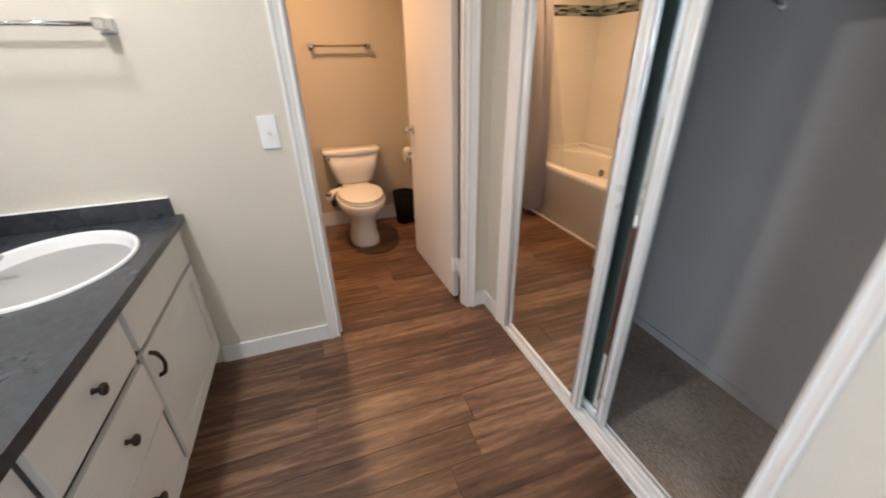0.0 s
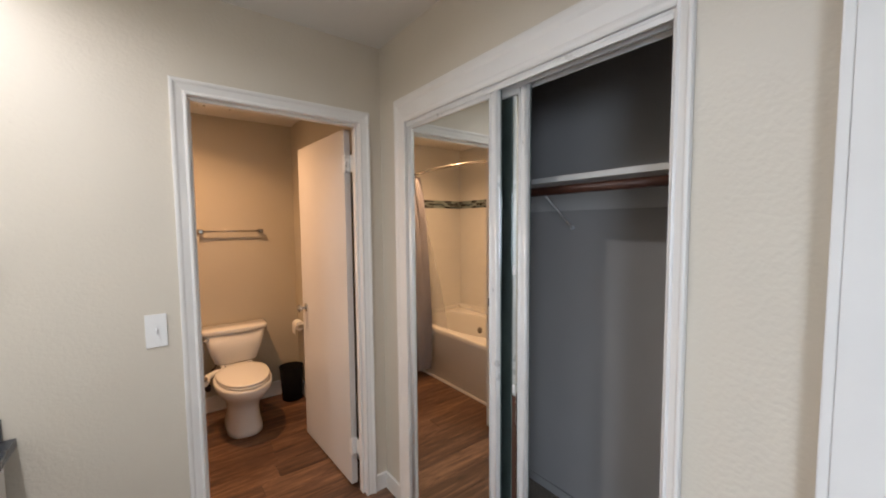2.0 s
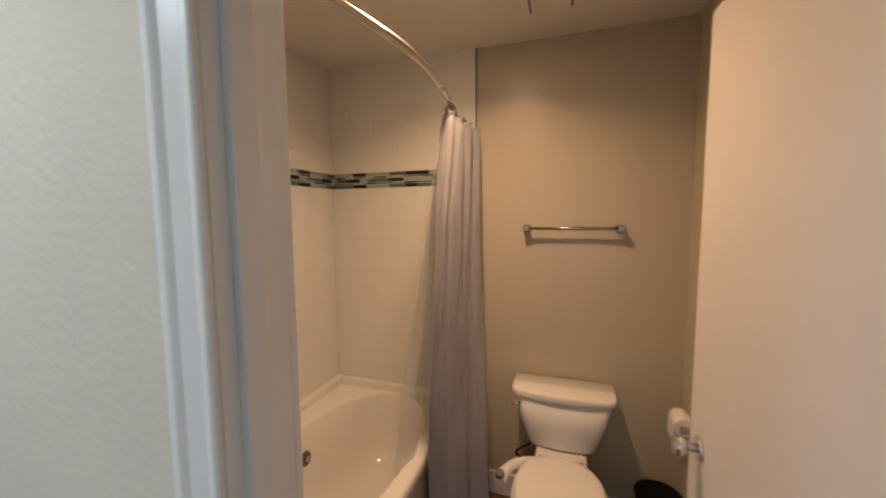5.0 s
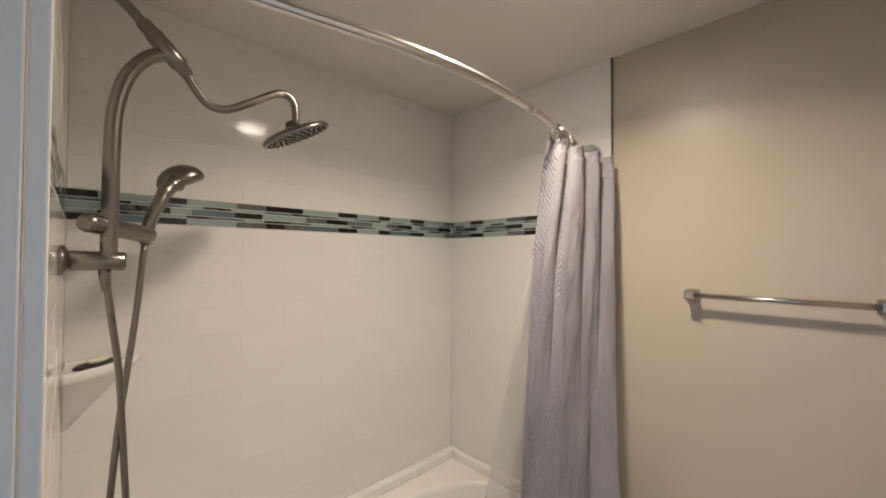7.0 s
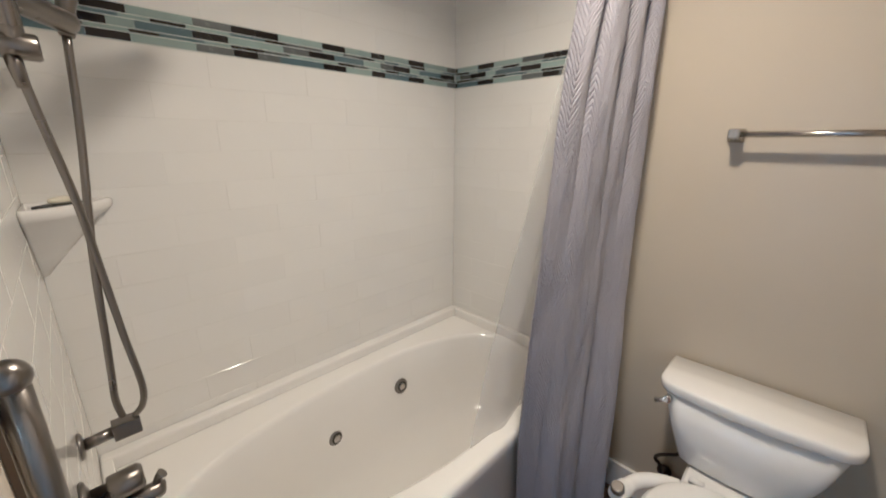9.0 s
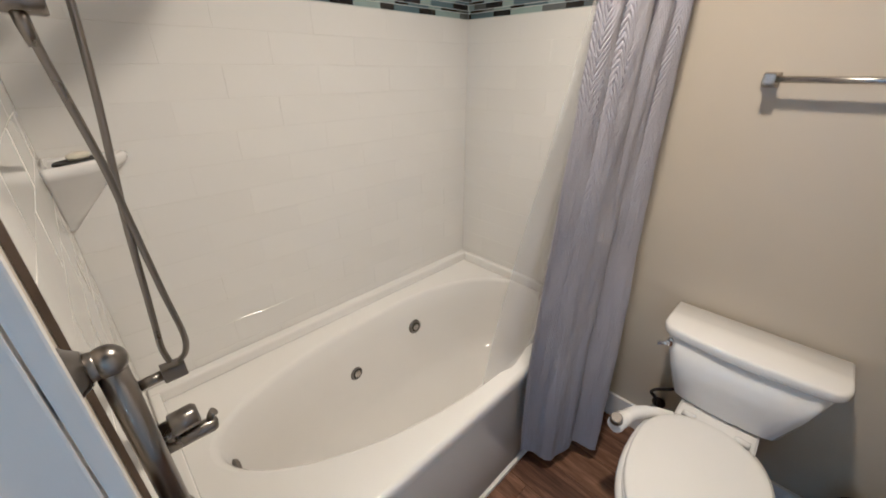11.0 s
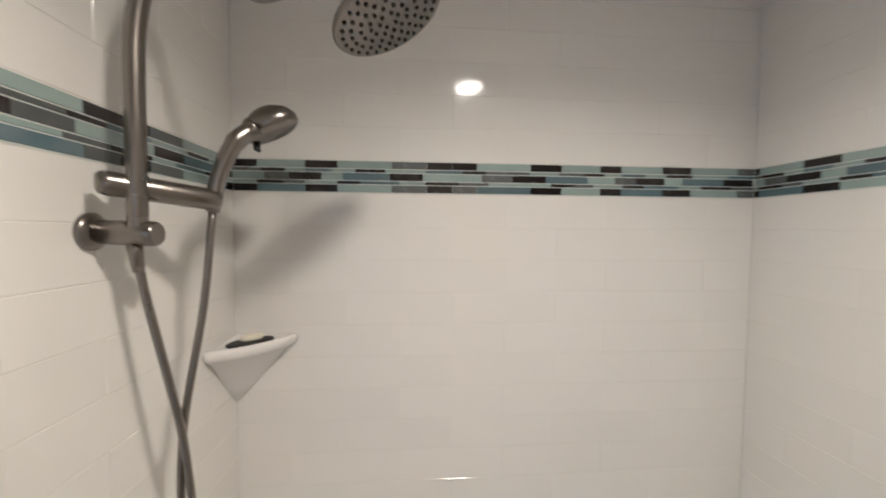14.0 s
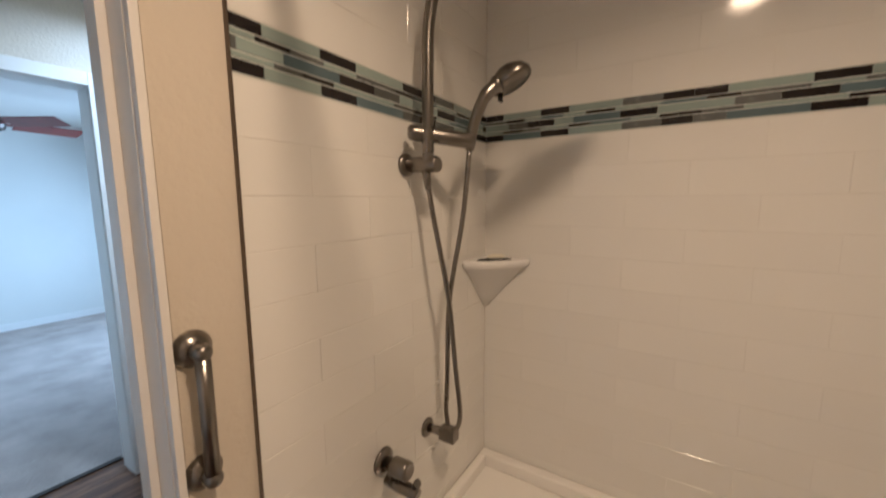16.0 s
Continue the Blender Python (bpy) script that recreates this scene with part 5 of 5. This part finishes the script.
bands = [(TZ[k + 1], TZ[k]) for k in range(18)] + [(1.7760 + 0.0925 * k, min(1.7760 + 0.0925 * (k + 1), WCEIL - 0.001)) for k in range(7)]
for n, (z0, z1) in enumerate(bands):
    if z1 - z0 < 0.01:
        continue
    odd = n % 2
    zlow = max(z0, 0.0)
    if z1 > 0.545:
        z0c = max(z0, 0.541)
        tile_row("long", 1.8905, 3.4095, 2.34 + 0.1525 * odd, z0c, z1)
        tile_row("near", -0.879, -0.0005, -0.29 + 0.1525 * odd, z0c, z1)
        tile_row("far", -0.879, -0.0005, -0.29 + 0.1525 * odd, z0c, z1)
    else:
        tile_piece("near", -0.083, -0.0005, zlow, z1, M_TILE, "tile")
        tile_piece("far", -0.083, -0.0005, zlow, z1, M_TILE, "tile")

# mosaic band
structure("mosaic_bed", [(-0.8819, -0.8805, 1.8905, 3.4095, MB0, MB1), (-0.8804, -0.0005, 1.8883, 1.8895, MB0, MB1), (-0.8804, -0.0005, 3.4105, 3.4117, MB0, MB1)], M_GLASSGROUT, "pale grout bed of the mosaic band")
D, S, B, G = M_DARK, M_MINT, M_BLUE, M_GREY
ROWS_M = [
    (0.0213, ((D, 45), (S, 90), (D, 62), (S, 105), (G, 70), (D, 50), (D, 50), (S, 110), (D, 65), (S, 82))),
    (0.0098, ((G, 52), (D, 45), (S, 38), (B, 50), (S, 46), (D, 58), (S, 80), (B, 72), (D, 50), (G, 90), (S, 60))),
    (0.0213, ((S, 58), (G, 46), (D, 62), (S, 40), (B, 92), (D, 66), (S, 118), (G, 62), (D, 70), (B, 88))),
    (0.0098, ((S, 44), (D, 50), (G, 40), (S, 62), (D, 46), (B, 76), (S, 50), (D, 68), (G, 60), (S, 85))),
    (0.0213, ((D, 45), (B, 90), (D, 62), (S, 105), (G, 70), (D, 50), (G, 50), (B, 110), (D, 65), (S, 82))),
]
for kind, lo, hi, shift in (("long", 1.8905, 3.4095, 0.0), ("near", -0.879, -0.0005, 0.21), ("far", -0.879, -0.0005, 0.05)):
    z = MB1 - 0.0006
    for h, seq in ROWS_M:
        u, k = lo - shift, 0
        while u < hi - 0.004:
            m, length = seq[k % len(seq)]
            a, b = max(u, lo), min(u + length * 0.00142, hi)
            if b - a > 0.006:
                tile_piece(kind, a, b, z - h + 0.0003, z, m, "mosaic_tile", 0.0006, 0.0006, 0.0005, 0.1)
            u += length * 0.00142
            k += 1
        z -= h + 0.0009
